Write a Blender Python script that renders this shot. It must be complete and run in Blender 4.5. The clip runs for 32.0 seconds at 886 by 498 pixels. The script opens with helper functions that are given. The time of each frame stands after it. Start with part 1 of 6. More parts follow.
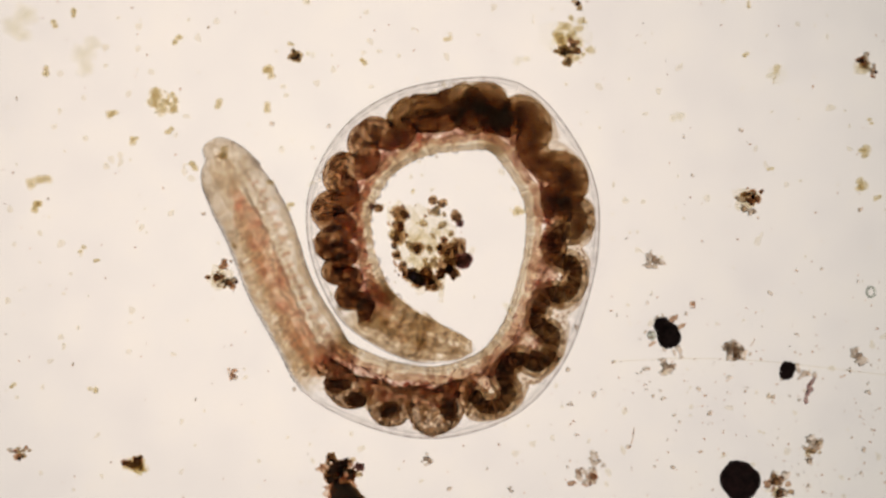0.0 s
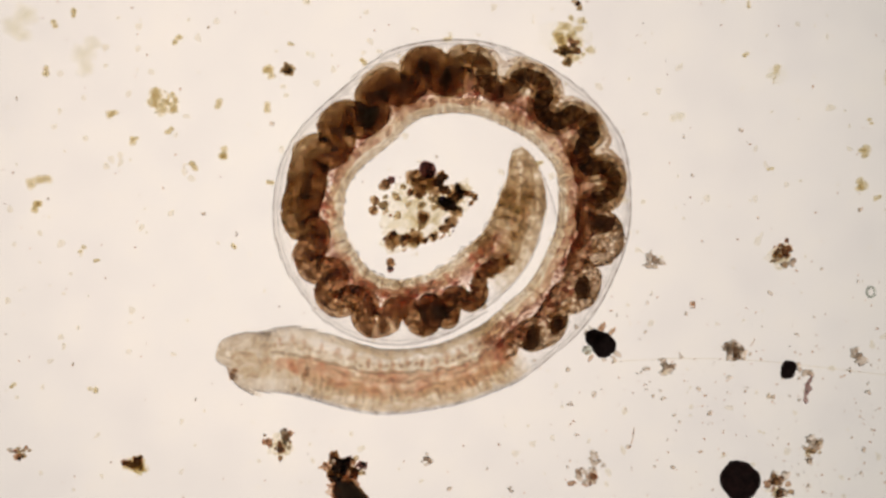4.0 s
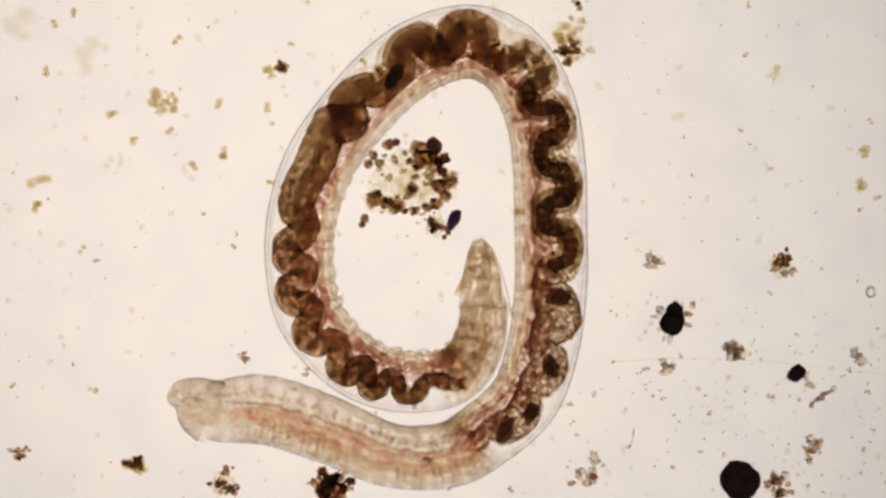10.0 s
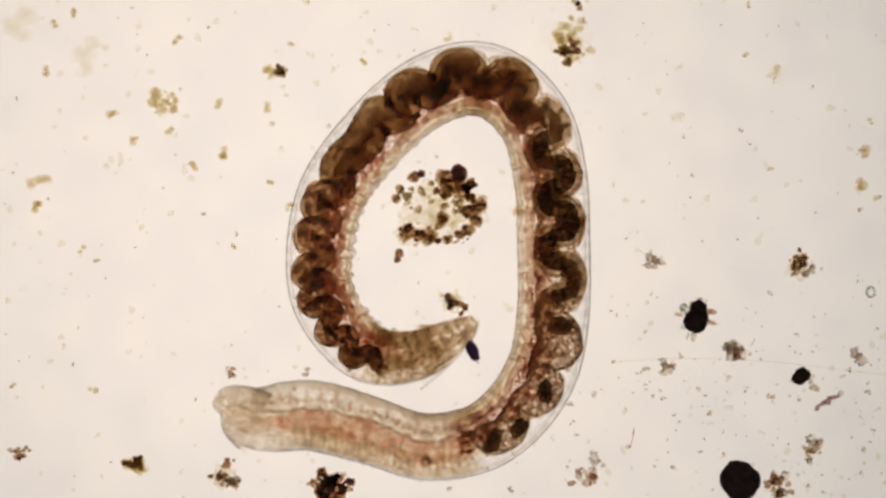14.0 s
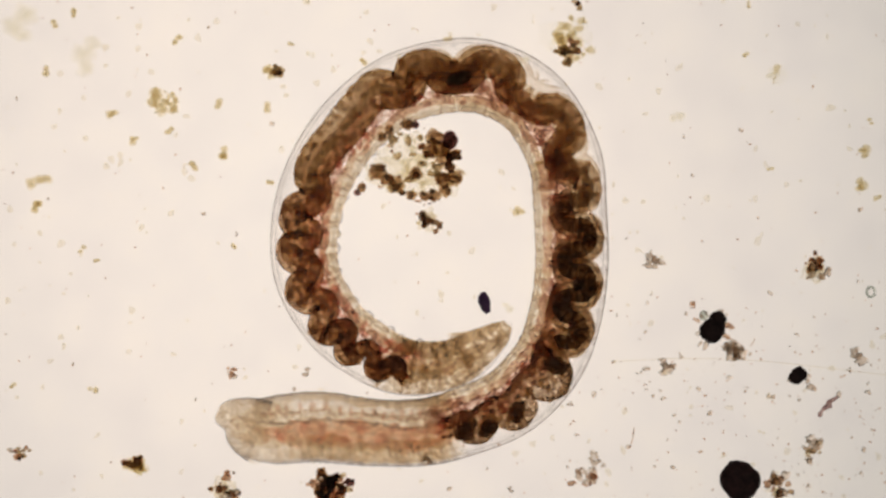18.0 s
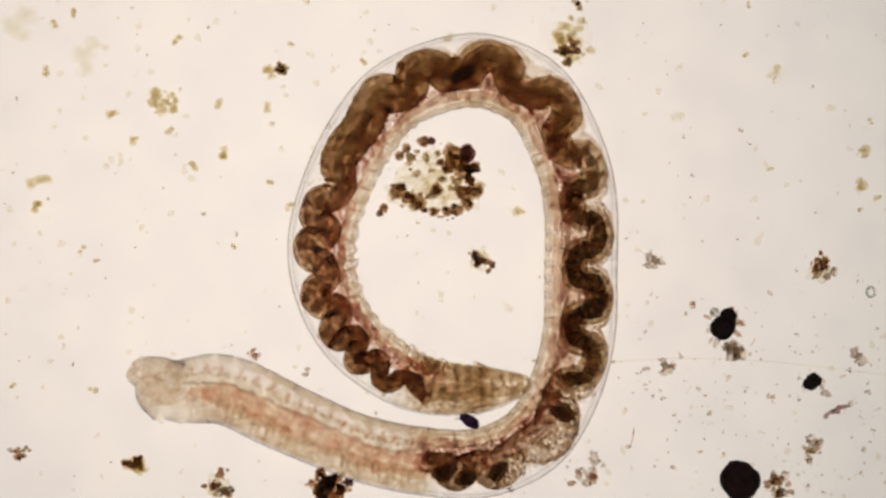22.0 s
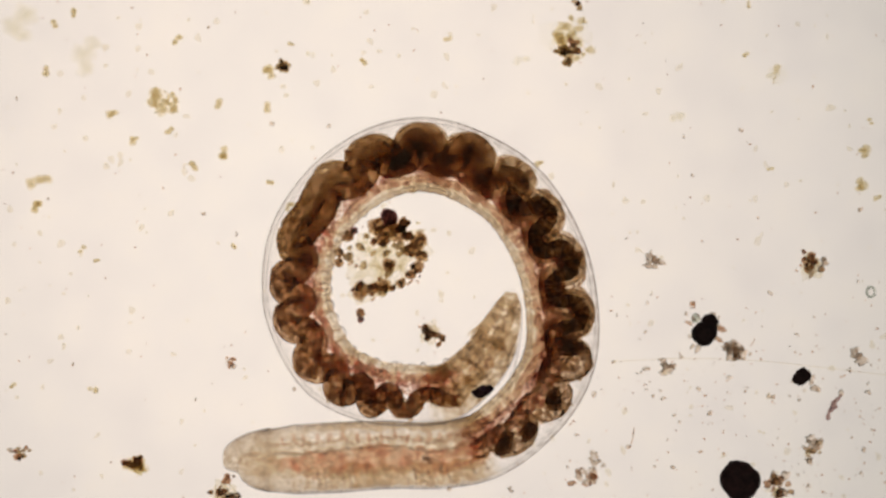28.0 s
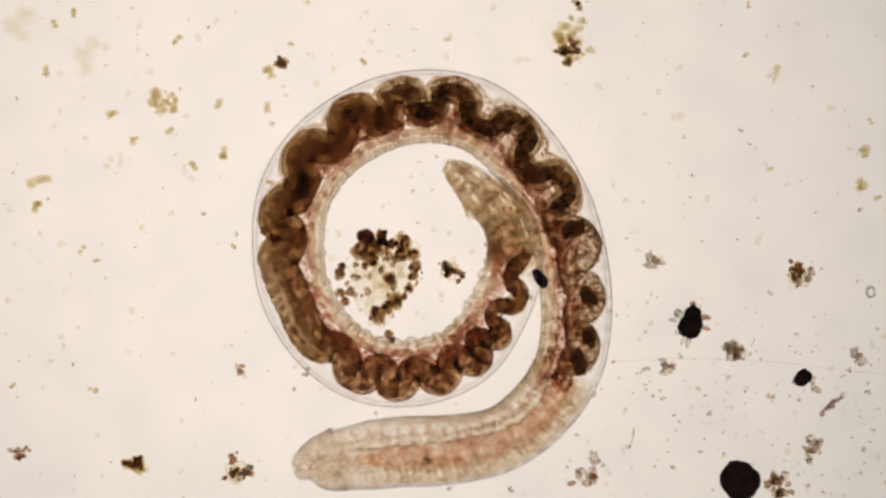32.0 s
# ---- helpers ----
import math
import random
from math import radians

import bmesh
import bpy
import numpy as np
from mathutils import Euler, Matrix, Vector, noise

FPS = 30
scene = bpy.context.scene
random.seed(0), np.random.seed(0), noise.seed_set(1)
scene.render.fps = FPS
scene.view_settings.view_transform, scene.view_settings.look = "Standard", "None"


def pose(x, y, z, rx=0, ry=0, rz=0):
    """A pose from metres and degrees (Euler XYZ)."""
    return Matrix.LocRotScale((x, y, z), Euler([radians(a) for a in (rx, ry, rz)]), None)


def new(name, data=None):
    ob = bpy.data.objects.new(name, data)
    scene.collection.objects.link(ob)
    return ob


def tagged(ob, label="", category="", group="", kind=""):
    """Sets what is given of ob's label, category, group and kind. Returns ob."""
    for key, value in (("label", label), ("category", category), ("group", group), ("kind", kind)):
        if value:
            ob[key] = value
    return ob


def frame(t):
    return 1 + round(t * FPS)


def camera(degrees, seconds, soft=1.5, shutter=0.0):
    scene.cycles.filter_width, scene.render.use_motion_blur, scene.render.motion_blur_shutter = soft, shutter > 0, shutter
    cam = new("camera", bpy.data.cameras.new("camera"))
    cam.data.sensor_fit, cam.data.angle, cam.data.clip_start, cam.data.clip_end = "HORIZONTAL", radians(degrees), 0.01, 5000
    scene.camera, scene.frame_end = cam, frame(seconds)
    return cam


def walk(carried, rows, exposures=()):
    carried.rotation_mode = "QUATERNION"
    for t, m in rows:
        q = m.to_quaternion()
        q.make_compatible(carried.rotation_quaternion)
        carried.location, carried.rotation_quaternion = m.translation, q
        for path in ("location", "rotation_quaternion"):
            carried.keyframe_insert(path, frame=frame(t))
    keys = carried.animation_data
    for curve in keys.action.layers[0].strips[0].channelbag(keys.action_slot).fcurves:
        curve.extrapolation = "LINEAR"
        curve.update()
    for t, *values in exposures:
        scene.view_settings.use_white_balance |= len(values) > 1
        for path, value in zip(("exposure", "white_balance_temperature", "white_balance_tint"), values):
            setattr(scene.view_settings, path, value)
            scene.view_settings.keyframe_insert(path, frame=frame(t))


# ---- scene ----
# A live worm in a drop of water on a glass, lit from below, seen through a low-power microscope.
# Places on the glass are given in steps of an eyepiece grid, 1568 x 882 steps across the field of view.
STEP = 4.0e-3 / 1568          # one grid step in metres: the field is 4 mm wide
LENS = 6.0                    # degrees across the field
EYE = 0.002 / math.tan(radians(LENS / 2))

cam = camera(LENS, 32.0, soft=2.7)
walk(cam, [(0.0, pose(0, 0, EYE)), (32.0, pose(0, 0, EYE))])


def spot(x, y, h=0.0):
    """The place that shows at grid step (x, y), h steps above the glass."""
    z = h * STEP
    k = (EYE - z) / EYE * STEP
    return Vector(((x - 784) * k, (441 - y) * k, z))


# ---- light: the microscope's lamp below the glass, and a dim room ----
world = bpy.data.worlds.new("room")
scene.world = world
world.use_nodes = True
world.node_tree.nodes["Background"].inputs[0].default_value = (1.0, 0.90, 0.80, 1)
world.node_tree.nodes["Background"].inputs[1].default_value = 0.22
scene.view_settings.exposure = 0.0
scene.cycles.transparent_max_bounces = 128
scene.cycles.transmission_bounces = 40
scene.cycles.max_bounces = 48


# ---- materials ----
def material(name):
    m = bpy.data.materials.new(name)
    m.use_nodes = True
    m.node_tree.nodes.clear()
    return m, m.node_tree.nodes, m.node_tree.links


def ramp_of(nodes, stops):
    r = nodes.new("ShaderNodeValToRGB")
    while len(r.color_ramp.elements) < len(stops):
        r.color_ramp.elements.new(0.5)
    for e, (p, c) in zip(r.color_ramp.elements, stops):
        e.position, e.color = p, (*c, 1)
    return r


def tissue(name, stops, grain=22.0, coarse=60.0, body=0.06, detail=6.0, ior=0.0, random_tint=0.0, mixw=0.45):
    """See-through tissue: light passes tinted by a two-scale grain; a little of it scatters back.
    stops: tints of the light that passes one surface, from the densest to the clearest."""
    m, nodes, links = material(name)
    # the grain's place: its own on a loose piece, running on from ring to ring in the worm
    place = nodes.new("ShaderNodeAttribute")
    place.attribute_name = "lay"
    info = nodes.new("ShaderNodeObjectInfo")
    fine = nodes.new("ShaderNodeTexNoise")
    wide = nodes.new("ShaderNodeTexNoise")
    for n, size, d in ((fine, grain, detail), (wide, coarse, 3.0)):
        n.inputs["Scale"].default_value = 1.0 / (size * STEP)
        n.inputs["Detail"].default_value = d
        links.new(place.outputs["Vector"], n.inputs["Vector"])
    both = nodes.new("ShaderNodeMix")
    both.inputs[0].default_value = mixw
    links.new(fine.outputs[0], both.inputs[2])
    links.new(wide.outputs[0], both.inputs[3])
    value = both.outputs[0]
    if random_tint:
        add = nodes.new("ShaderNodeMath")
        add.operation = "MULTIPLY_ADD"
        links.new(info.outputs["Random"], add.inputs[0])
        add.inputs[1].default_value = random_tint
        links.new(value, add.inputs[2])
        value = add.outputs[0]
    tint = ramp_of(nodes, stops)
    links.new(value, tint.inputs[0])
    if ior:
        clear = nodes.new("ShaderNodeBsdfRefraction")
        clear.inputs["IOR"].default_value = ior
        clear.inputs["Roughness"].default_value = 0.0
    else:
        clear = nodes.new("ShaderNodeBsdfTransparent")
    # where one sleeve of tissue thins out, its neighbour takes over; outline darkening is in it too
    dense = nodes.new("ShaderNodeAttribute")
    dense.attribute_name = "presence"
    split, thin = nodes.new("ShaderNodeSeparateColor"), nodes.new("ShaderNodeCombineColor")
    links.new(tint.outputs[0], split.inputs[0])
    for k in range(3):
        p = nodes.new("ShaderNodeMath")
        p.operation = "POWER"
        links.new(split.outputs[k], p.inputs[0])
        links.new(dense.outputs["Fac"], p.inputs[1])
        links.new(p.outputs[0], thin.inputs[k])
    links.new(thin.outputs[0], clear.inputs[0])
    solid = nodes.new("ShaderNodeBsdfPrincipled")
    links.new(tint.outputs[0], solid.inputs["Base Color"])
    solid.inputs["Roughness"].default_value = 0.45
    mix = nodes.new("ShaderNodeMixShader")
    amount = nodes.new("ShaderNodeMath")
    amount.operation = "MULTIPLY"
    amount.inputs[1].default_value = body
    links.new(dense.outputs["Fac"], amount.inputs[0])
    links.new(amount.outputs[0], mix.inputs[0])
    links.new(clear.outputs[0], mix.inputs[1])
    links.new(solid.outputs[0], mix.inputs[2])
    out = nodes.new("ShaderNodeOutputMaterial")
    links.new(mix.outputs[0], out.inputs[0])
    return m


FLESH = tissue("pale_flesh", [(0.38, (0.74, 0.66, 0.555)), (0.5, (0.875, 0.82, 0.735)), (0.62, (0.955, 0.925, 0.87))], 6, 22, body=0.02, mixw=0.4)
TAIL = tissue("buff_tail_flesh", [(0.39, (0.60, 0.50, 0.375)), (0.5, (0.82, 0.745, 0.635)), (0.61, (0.955, 0.92, 0.855))], 8, 28, body=0.02)
ROSY = tissue("rosy_gut_of_the_fore_body", [(0.38, (0.88, 0.68, 0.59)), (0.5, (0.95, 0.845, 0.775)), (0.62, (0.985, 0.94, 0.905))], 8, 30, body=0.01, mixw=0.6)
MUSCLE = tissue("yellowish_muscle", [(0.38, (0.84, 0.755, 0.64)), (0.5, (0.945, 0.90, 0.825)), (0.62, (0.99, 0.97, 0.94))], 7, 16, body=0.01)
LINE = tissue("septum_skin", [(0.38, (0.74, 0.65, 0.57)), (0.62, (0.96, 0.93, 0.89))], 8, 20, body=0.03)
FOLD = tissue("inner_skin_fold", [(0.37, (0.82, 0.74, 0.63)), (0.5, (0.925, 0.875, 0.79)), (0.63, (0.985, 0.965, 0.92))], 6, 20, body=0.02)
PINK = tissue("pink_gland_cells", [(0.37, (0.46, 0.28, 0.235)), (0.44, (0.76, 0.585, 0.515)), (0.51, (0.905, 0.80, 0.735)), (0.60, (0.97, 0.93, 0.895))], 5, 26, body=0.02, mixw=0.52)
BLUSH = tissue("reddish_muscle", [(0.38, (0.91, 0.81, 0.75)), (0.62, (0.985, 0.95, 0.925))], 6, 14, body=0.01)
BROWN = tissue("brown_gut_wall", [(0.36, (0.53, 0.415, 0.295)), (0.5, (0.65, 0.54, 0.405)), (0.64, (0.77, 0.67, 0.525))], 6, 30, body=0.05, mixw=0.4, detail=5.0)
UMBER = tissue("umber_gut_wall", [(0.38, (0.50, 0.37, 0.28)), (0.5, (0.755, 0.64, 0.525)), (0.61, (0.93, 0.855, 0.755))], 8, 19, body=0.05, mixw=0.45, detail=4.0)
ROPE = tissue("rope_like_hind_gut", [(0.38, (0.45, 0.335, 0.25)), (0.5, (0.74, 0.625, 0.505)), (0.60, (0.94, 0.86, 0.755))], 5, 17, body=0.04, mixw=0.35, ior=1.03)
GRAIN = tissue("grainy_gut_wall", [(0.40, (0.40, 0.305, 0.225)), (0.49, (0.70, 0.605, 0.50)), (0.59, (0.92, 0.86, 0.775))], 6, 18, body=0.04, mixw=0.3)
OLIVE = tissue("olive_gut_wall", [(0.40, (0.34, 0.255, 0.165)), (0.49, (0.61, 0.51, 0.375)), (0.59, (0.87, 0.79, 0.655))], 6, 20, body=0.04, mixw=0.35)
DUSK = tissue("dusky_septum", [(0.40, (0.45, 0.36, 0.29)), (0.58, (0.88, 0.82, 0.75))], 7, 16, body=0.03)
GRIT = tissue("olive_brown_granules", [(0.38, (0.74, 0.64, 0.53)), (0.5, (0.86, 0.785, 0.69)), (0.62, (0.95, 0.91, 0.85))], 7, 14, body=0.02, random_tint=0.06)
REDGRIT = tissue("red_brown_granules", [(0.38, (0.58, 0.34, 0.28)), (0.5, (0.80, 0.57, 0.49)), (0.62, (0.94, 0.82, 0.76))], 6, 12, body=0.02, random_tint=0.06)
INK = tissue("blue_black_pellet", [(0.36, (0.10, 0.05, 0.12)), (0.7, (0.25, 0.16, 0.29))], 6, 16, body=0.3)
SKIN = tissue("clear_skin", [(0.36, (0.40, 0.36, 0.34)), (0.62, (0.60, 0.58, 0.57))], 14, 60, body=0.0)
VEIL = tissue("thin_outer_gut_wall", [(0.38, (0.66, 0.55, 0.44)), (0.5, (0.81, 0.725, 0.62)), (0.62, (0.93, 0.88, 0.80))], 6, 20, body=0.03, mixw=0.35)
CORE = tissue("dark_gut_content", [(0.38, (0.32, 0.225, 0.145)), (0.5, (0.52, 0.40, 0.27)), (0.62, (0.74, 0.62, 0.46))], 5, 20, body=0.3)
CLOT = tissue("dark_gut_clot", [(0.37, (0.30, 0.20, 0.125)), (0.5, (0.46, 0.345, 0.23)), (0.63, (0.64, 0.51, 0.36))], 6, 18, body=0.15)
SOOT = tissue("black_pellet", [(0.36, (0.03, 0.014, 0.018)), (0.7, (0.13, 0.07, 0.065))], 6, 16, body=0.3)
DARK = tissue("dark_brown_grain", [(0.38, (0.26, 0.155, 0.10)), (0.5, (0.46, 0.33, 0.22)), (0.64, (0.72, 0.59, 0.44))], 6, 14, body=0.08, random_tint=0.08)
AMBER = tissue("amber_grain", [(0.38, (0.56, 0.475, 0.35)), (0.5, (0.80, 0.735, 0.625)), (0.64, (0.955, 0.925, 0.86))], 6, 14, body=0.03, random_tint=0.05)
CRUMB = tissue("clear_brownish_crumb", [(0.38, (0.80, 0.71, 0.63)), (0.5, (0.92, 0.875, 0.82)), (0.62, (0.985, 0.965, 0.94))], 5, 12, body=0.02, ior=1.045)
RUST = tissue("rust_grain", [(0.38, (0.46, 0.31, 0.23)), (0.5, (0.76, 0.635, 0.53)), (0.62, (0.95, 0.89, 0.83))], 6, 13, body=0.03, random_tint=0.05)
FLECK = tissue("pale_amber_grain", [(0.38, (0.88, 0.83, 0.66)), (0.5, (0.945, 0.915, 0.82)), (0.62, (0.985, 0.97, 0.925))], 10, 20, body=0.02)
BLOOD = tissue("pink_red_gland", [(0.38, (0.91, 0.735, 0.68)), (0.62, (0.98, 0.90, 0.865))], 7, 24, body=0.02)
CELL = tissue("red_gland_cell", [(0.38, (0.66, 0.36, 0.31)), (0.62, (0.90, 0.70, 0.64))], 7, 14, body=0.03)
HAZE = tissue("faint_grain", [(0.38, (0.95, 0.93, 0.87)), (0.62, (0.985, 0.975, 0.95))], 10, 24, body=0.01)
SMUDGE = tissue("blurred_amber_grain", [(0.36, (0.94, 0.92, 0.86)), (0.5, (0.972, 0.96, 0.925)), (0.64, (0.99, 0.984, 0.967))], 8, 20, body=0.004)
MIST = tissue("blurred_pale_grain", [(0.36, (0.988, 0.985, 0.97)), (0.64, (0.998, 0.997, 0.993))], 9, 22, body=0.002)
RIM = tissue("dark_red_granules", [(0.42, (0.40, 0.235, 0.18)), (0.49, (0.80, 0.66, 0.58)), (0.56, (0.985, 0.955, 0.925))], 5, 15, body=0.03, mixw=0.35)
TAN = tissue("tan_grain", [(0.38, (0.72, 0.58, 0.49)), (0.5, (0.885, 0.80, 0.725)), (0.64, (0.97, 0.935, 0.895))], 9, 16, body=0.02)
PLUM = tissue("violet_brown_grain", [(0.38, (0.24, 0.14, 0.15)), (0.5, (0.44, 0.31, 0.30)), (0.64, (0.70, 0.58, 0.53))], 7, 14, body=0.06, random_tint=0.05)
BARK = tissue("brown_grain", [(0.39, (0.36, 0.24, 0.16)), (0.5, (0.58, 0.45, 0.33)), (0.62, (0.83, 0.73, 0.59))], 7, 14, body=0.05, random_tint=0.07)
GREY = tissue("grey_shell", [(0.36, (0.55, 0.58, 0.55)), (0.64, (0.90, 0.92, 0.88))], 5, 10, body=0.04, ior=1.04)


def glass_material():
    m, nodes, links = material("clear_glass")
    clear = nodes.new("ShaderNodeBsdfTransparent")
    clear.inputs[0].default_value = (0.995, 0.995, 0.99, 1)
    shine = nodes.new("ShaderNodeBsdfGlossy")
    shine.inputs["Roughness"].default_value = 0.05
    mix = nodes.new("ShaderNodeMixShader")
    mix.inputs[0].default_value = 0.02
    links.new(clear.outputs[0], mix.inputs[1])
    links.new(shine.outputs[0], mix.inputs[2])
    out = nodes.new("ShaderNodeOutputMaterial")
    links.new(mix.outputs[0], out.inputs[0])
    return m


def metal_material():
    m, nodes, links = material("black_anodised_metal")
    n = nodes.new("ShaderNodeTexNoise")
    n.inputs["Scale"].default_value = 4000
    r = ramp_of(nodes, [(0.3, (0.012, 0.012, 0.013)), (0.7, (0.03, 0.03, 0.032))])
    links.new(n.outputs[0], r.inputs[0])
    s = nodes.new("ShaderNodeBsdfPrincipled")
    s.inputs["Roughness"].default_value = 0.55
    links.new(r.outputs[0], s.inputs["Base Color"])
    out = nodes.new("ShaderNodeOutputMaterial")
    links.new(s.outputs[0], out.inputs[0])
    return m


def lamp_material():
    """The frosted lamp glass: warm, brightest a little off its middle, faintly mottled."""
    m, nodes, links = material("frosted_lamp_glass")
    place = nodes.new("ShaderNodeTexCoord")
    off = nodes.new("ShaderNodeVectorMath")
    off.operation = "DISTANCE"
    off.inputs[1].default_value = LAMP_MIDDLE
    links.new(place.outputs["Object"], off.inputs[0])
    size = nodes.new("ShaderNodeMath")
    size.operation = "DIVIDE"
    size.inputs[1].default_value = 0.005
    links.new(off.outputs["Value"], size.inputs[0])
    fall = ramp_of(nodes, LAMP_FALL)
    links.new(size.outputs[0], fall.inputs[0])
    mottle = nodes.new("ShaderNodeTexNoise")
    mottle.inputs["Scale"].default_value = 2600
    mottle.inputs["Detail"].default_value = 5
    links.new(place.outputs["Object"], mottle.inputs["Vector"])
    soft = ramp_of(nodes, [(0.3, (0.94, 0.94, 0.945)), (0.5, (0.985, 0.985, 0.98)), (0.7, (1.02, 1.015, 0.99))])
    links.new(mottle.outputs[0], soft.inputs[0])
    mul = nodes.new("ShaderNodeMix")
    mul.data_type, mul.blend_type = "RGBA", "MULTIPLY"
    mul.inputs[0].default_value = 1.0
    links.new(fall.outputs[0], mul.inputs[6])
    links.new(soft.outputs[0], mul.inputs[7])
    glow = nodes.new("ShaderNodeEmission")
    links.new(mul.outputs[2], glow.inputs[0])
    glow.inputs[1].default_value = 1.0
    out = nodes.new("ShaderNodeOutputMaterial")
    links.new(glow.outputs[0], out.inputs[0])
    return m


LAMP_MIDDLE = (-0.0008, 0.0004, 0.0)
LAMP_FALL = [(0.0, (0.99, 0.87, 0.78)), (0.3, (0.95, 0.83, 0.745)), (0.6, (0.775, 0.695, 0.635)), (0.8, (0.62, 0.57, 0.52)), (0.92, (0.3, 0.28, 0.26))]
GLASS, METAL, LAMP = glass_material(), metal_material(), lamp_material()


# ---- helpers ----
import itertools
serial = itertools.count(1)


def mesh_of(name, verts, faces, mat, smooth=True, presence=None, lay=None):
    me = bpy.data.meshes.new(name)
    me.from_pydata([tuple(v) for v in verts], [], faces)
    if lay is None:
        k = next(serial)
        lay = np.array([tuple(v) for v in verts]) + np.array((0.0013, 0.0029, 0.0007)) * (k % 97)
    me.attributes.new("presence", "FLOAT", "POINT").data.foreach_set("value", presence or [1.0] * len(verts))
    me.attributes.new("lay", "FLOAT_VECTOR", "POINT").data.foreach_set("vector", np.asarray(lay, dtype=float).ravel())
    me.materials.append(mat)
    if smooth:
        me.polygons.foreach_set("use_smooth", [True] * len(me.polygons))
    me.update()
    return me


def part(name, me, parent, label="", at=None):
    ob = new(name, me)
    ob.parent = parent
    if at is not None:
        ob.matrix_basis = at
    return tagged(ob, label)


def tube(path, radii, sides=14, caps=True, squash=1.0):
    """Vertices and faces of a round tube along a path that lies level; lengths in metres."""
    verts, faces = [], []
    n = len(path)
    for i, (p, r) in enumerate(zip(path, radii)):
        d = path[min(i + 1, n - 1)] - path[max(i - 1, 0)]
        d.normalize()
        side = Vector((-d.y, d.x, 0)).normalized()
        up = d.cross(side)
        for k in range(sides):
            a = 2 * math.pi * k / sides
            verts.append(p + side * (r * math.cos(a)) + up * (r * squash * math.sin(a)))
    for i in range(n - 1):
        for k in range(sides):
            a, b = i * sides + k, i * sides + (k + 1) % sides
            faces.append((a, b, b + sides, a + sides))
    if caps:
        verts += [path[0], path[-1]]
        for k in range(sides):
            faces.append(((k + 1) % sides, k, n * sides))
            faces.append(((n - 1) * sides + k, (n - 1) * sides + (k + 1) % sides, n * sides + 1))
    return verts, faces


def ico(level):
    bm = bmesh.new()
    bmesh.ops.create_icosphere(bm, subdivisions=level, radius=1.0)
    v = [x.co.copy() for x in bm.verts]
    f = [[y.index for y in x.verts] for x in bm.faces]
    bm.free()
    return v, f


ICO = {1: ico(1), 2: ico(2), 3: ico(3)}


def lumps(items, rng, level=2, rough=0.28, shells=(1.0,)):
    """Irregular grains in one mesh: (x, y, z, rx, ry, rz) in grid steps each; shells: nested skins that build in a
    soft, blurred outline.
    """
    verts, faces = [], []
    for x, y, z, rx, ry, rz in items:
        turn = rng.uniform(0, 6.3)
        if rx > 1.25 * ry:
            turn = 0.0
        c, s = math.cos(turn), math.sin(turn)
        sv = Vector((rng.uniform(-50, 50), rng.uniform(-50, 50), rng.uniform(-50, 50)))
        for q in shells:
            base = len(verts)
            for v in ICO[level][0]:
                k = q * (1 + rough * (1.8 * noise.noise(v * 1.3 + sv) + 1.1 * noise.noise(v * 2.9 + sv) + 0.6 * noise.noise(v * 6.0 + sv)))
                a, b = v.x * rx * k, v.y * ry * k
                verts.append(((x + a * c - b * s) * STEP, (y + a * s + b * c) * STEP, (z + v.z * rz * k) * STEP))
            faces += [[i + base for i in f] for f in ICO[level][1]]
    return verts, faces


def smooth_path(points, count=8):
    """Points along a smooth curve through the given ones."""
    p = [np.array(q, float) for q in points]
    p = [2 * p[0] - p[1]] + p + [2 * p[-1] - p[-2]]
    out = []
    for i in range(1, len(p) - 2):
        for k in range(count):
            u = k / count
            out.append(0.5 * (2 * p[i] + (p[i + 1] - p[i - 1]) * u + (2 * p[i - 1] - 5 * p[i] + 4 * p[i + 1] - p[i + 2]) * u * u
                              + (3 * p[i] - p[i - 1] - 3 * p[i + 1] + p[i + 2]) * u ** 3))
    out.append(p[-2])
    return np.array(out)


# ---- the setting ----
def box_mesh(name, sx, sy, z0, z1, mat):
    v = [(x * sx, y * sy, z) for z in (z0, z1) for x, y in ((-1, -1), (1, -1), (1, 1), (-1, 1))]
    f = [(3, 2, 1, 0), (4, 5, 6, 7), (0, 1, 5, 4), (1, 2, 6, 5), (2, 3, 7, 6), (3, 0, 4, 7)]
    return mesh_of(name, v, f, mat, False)


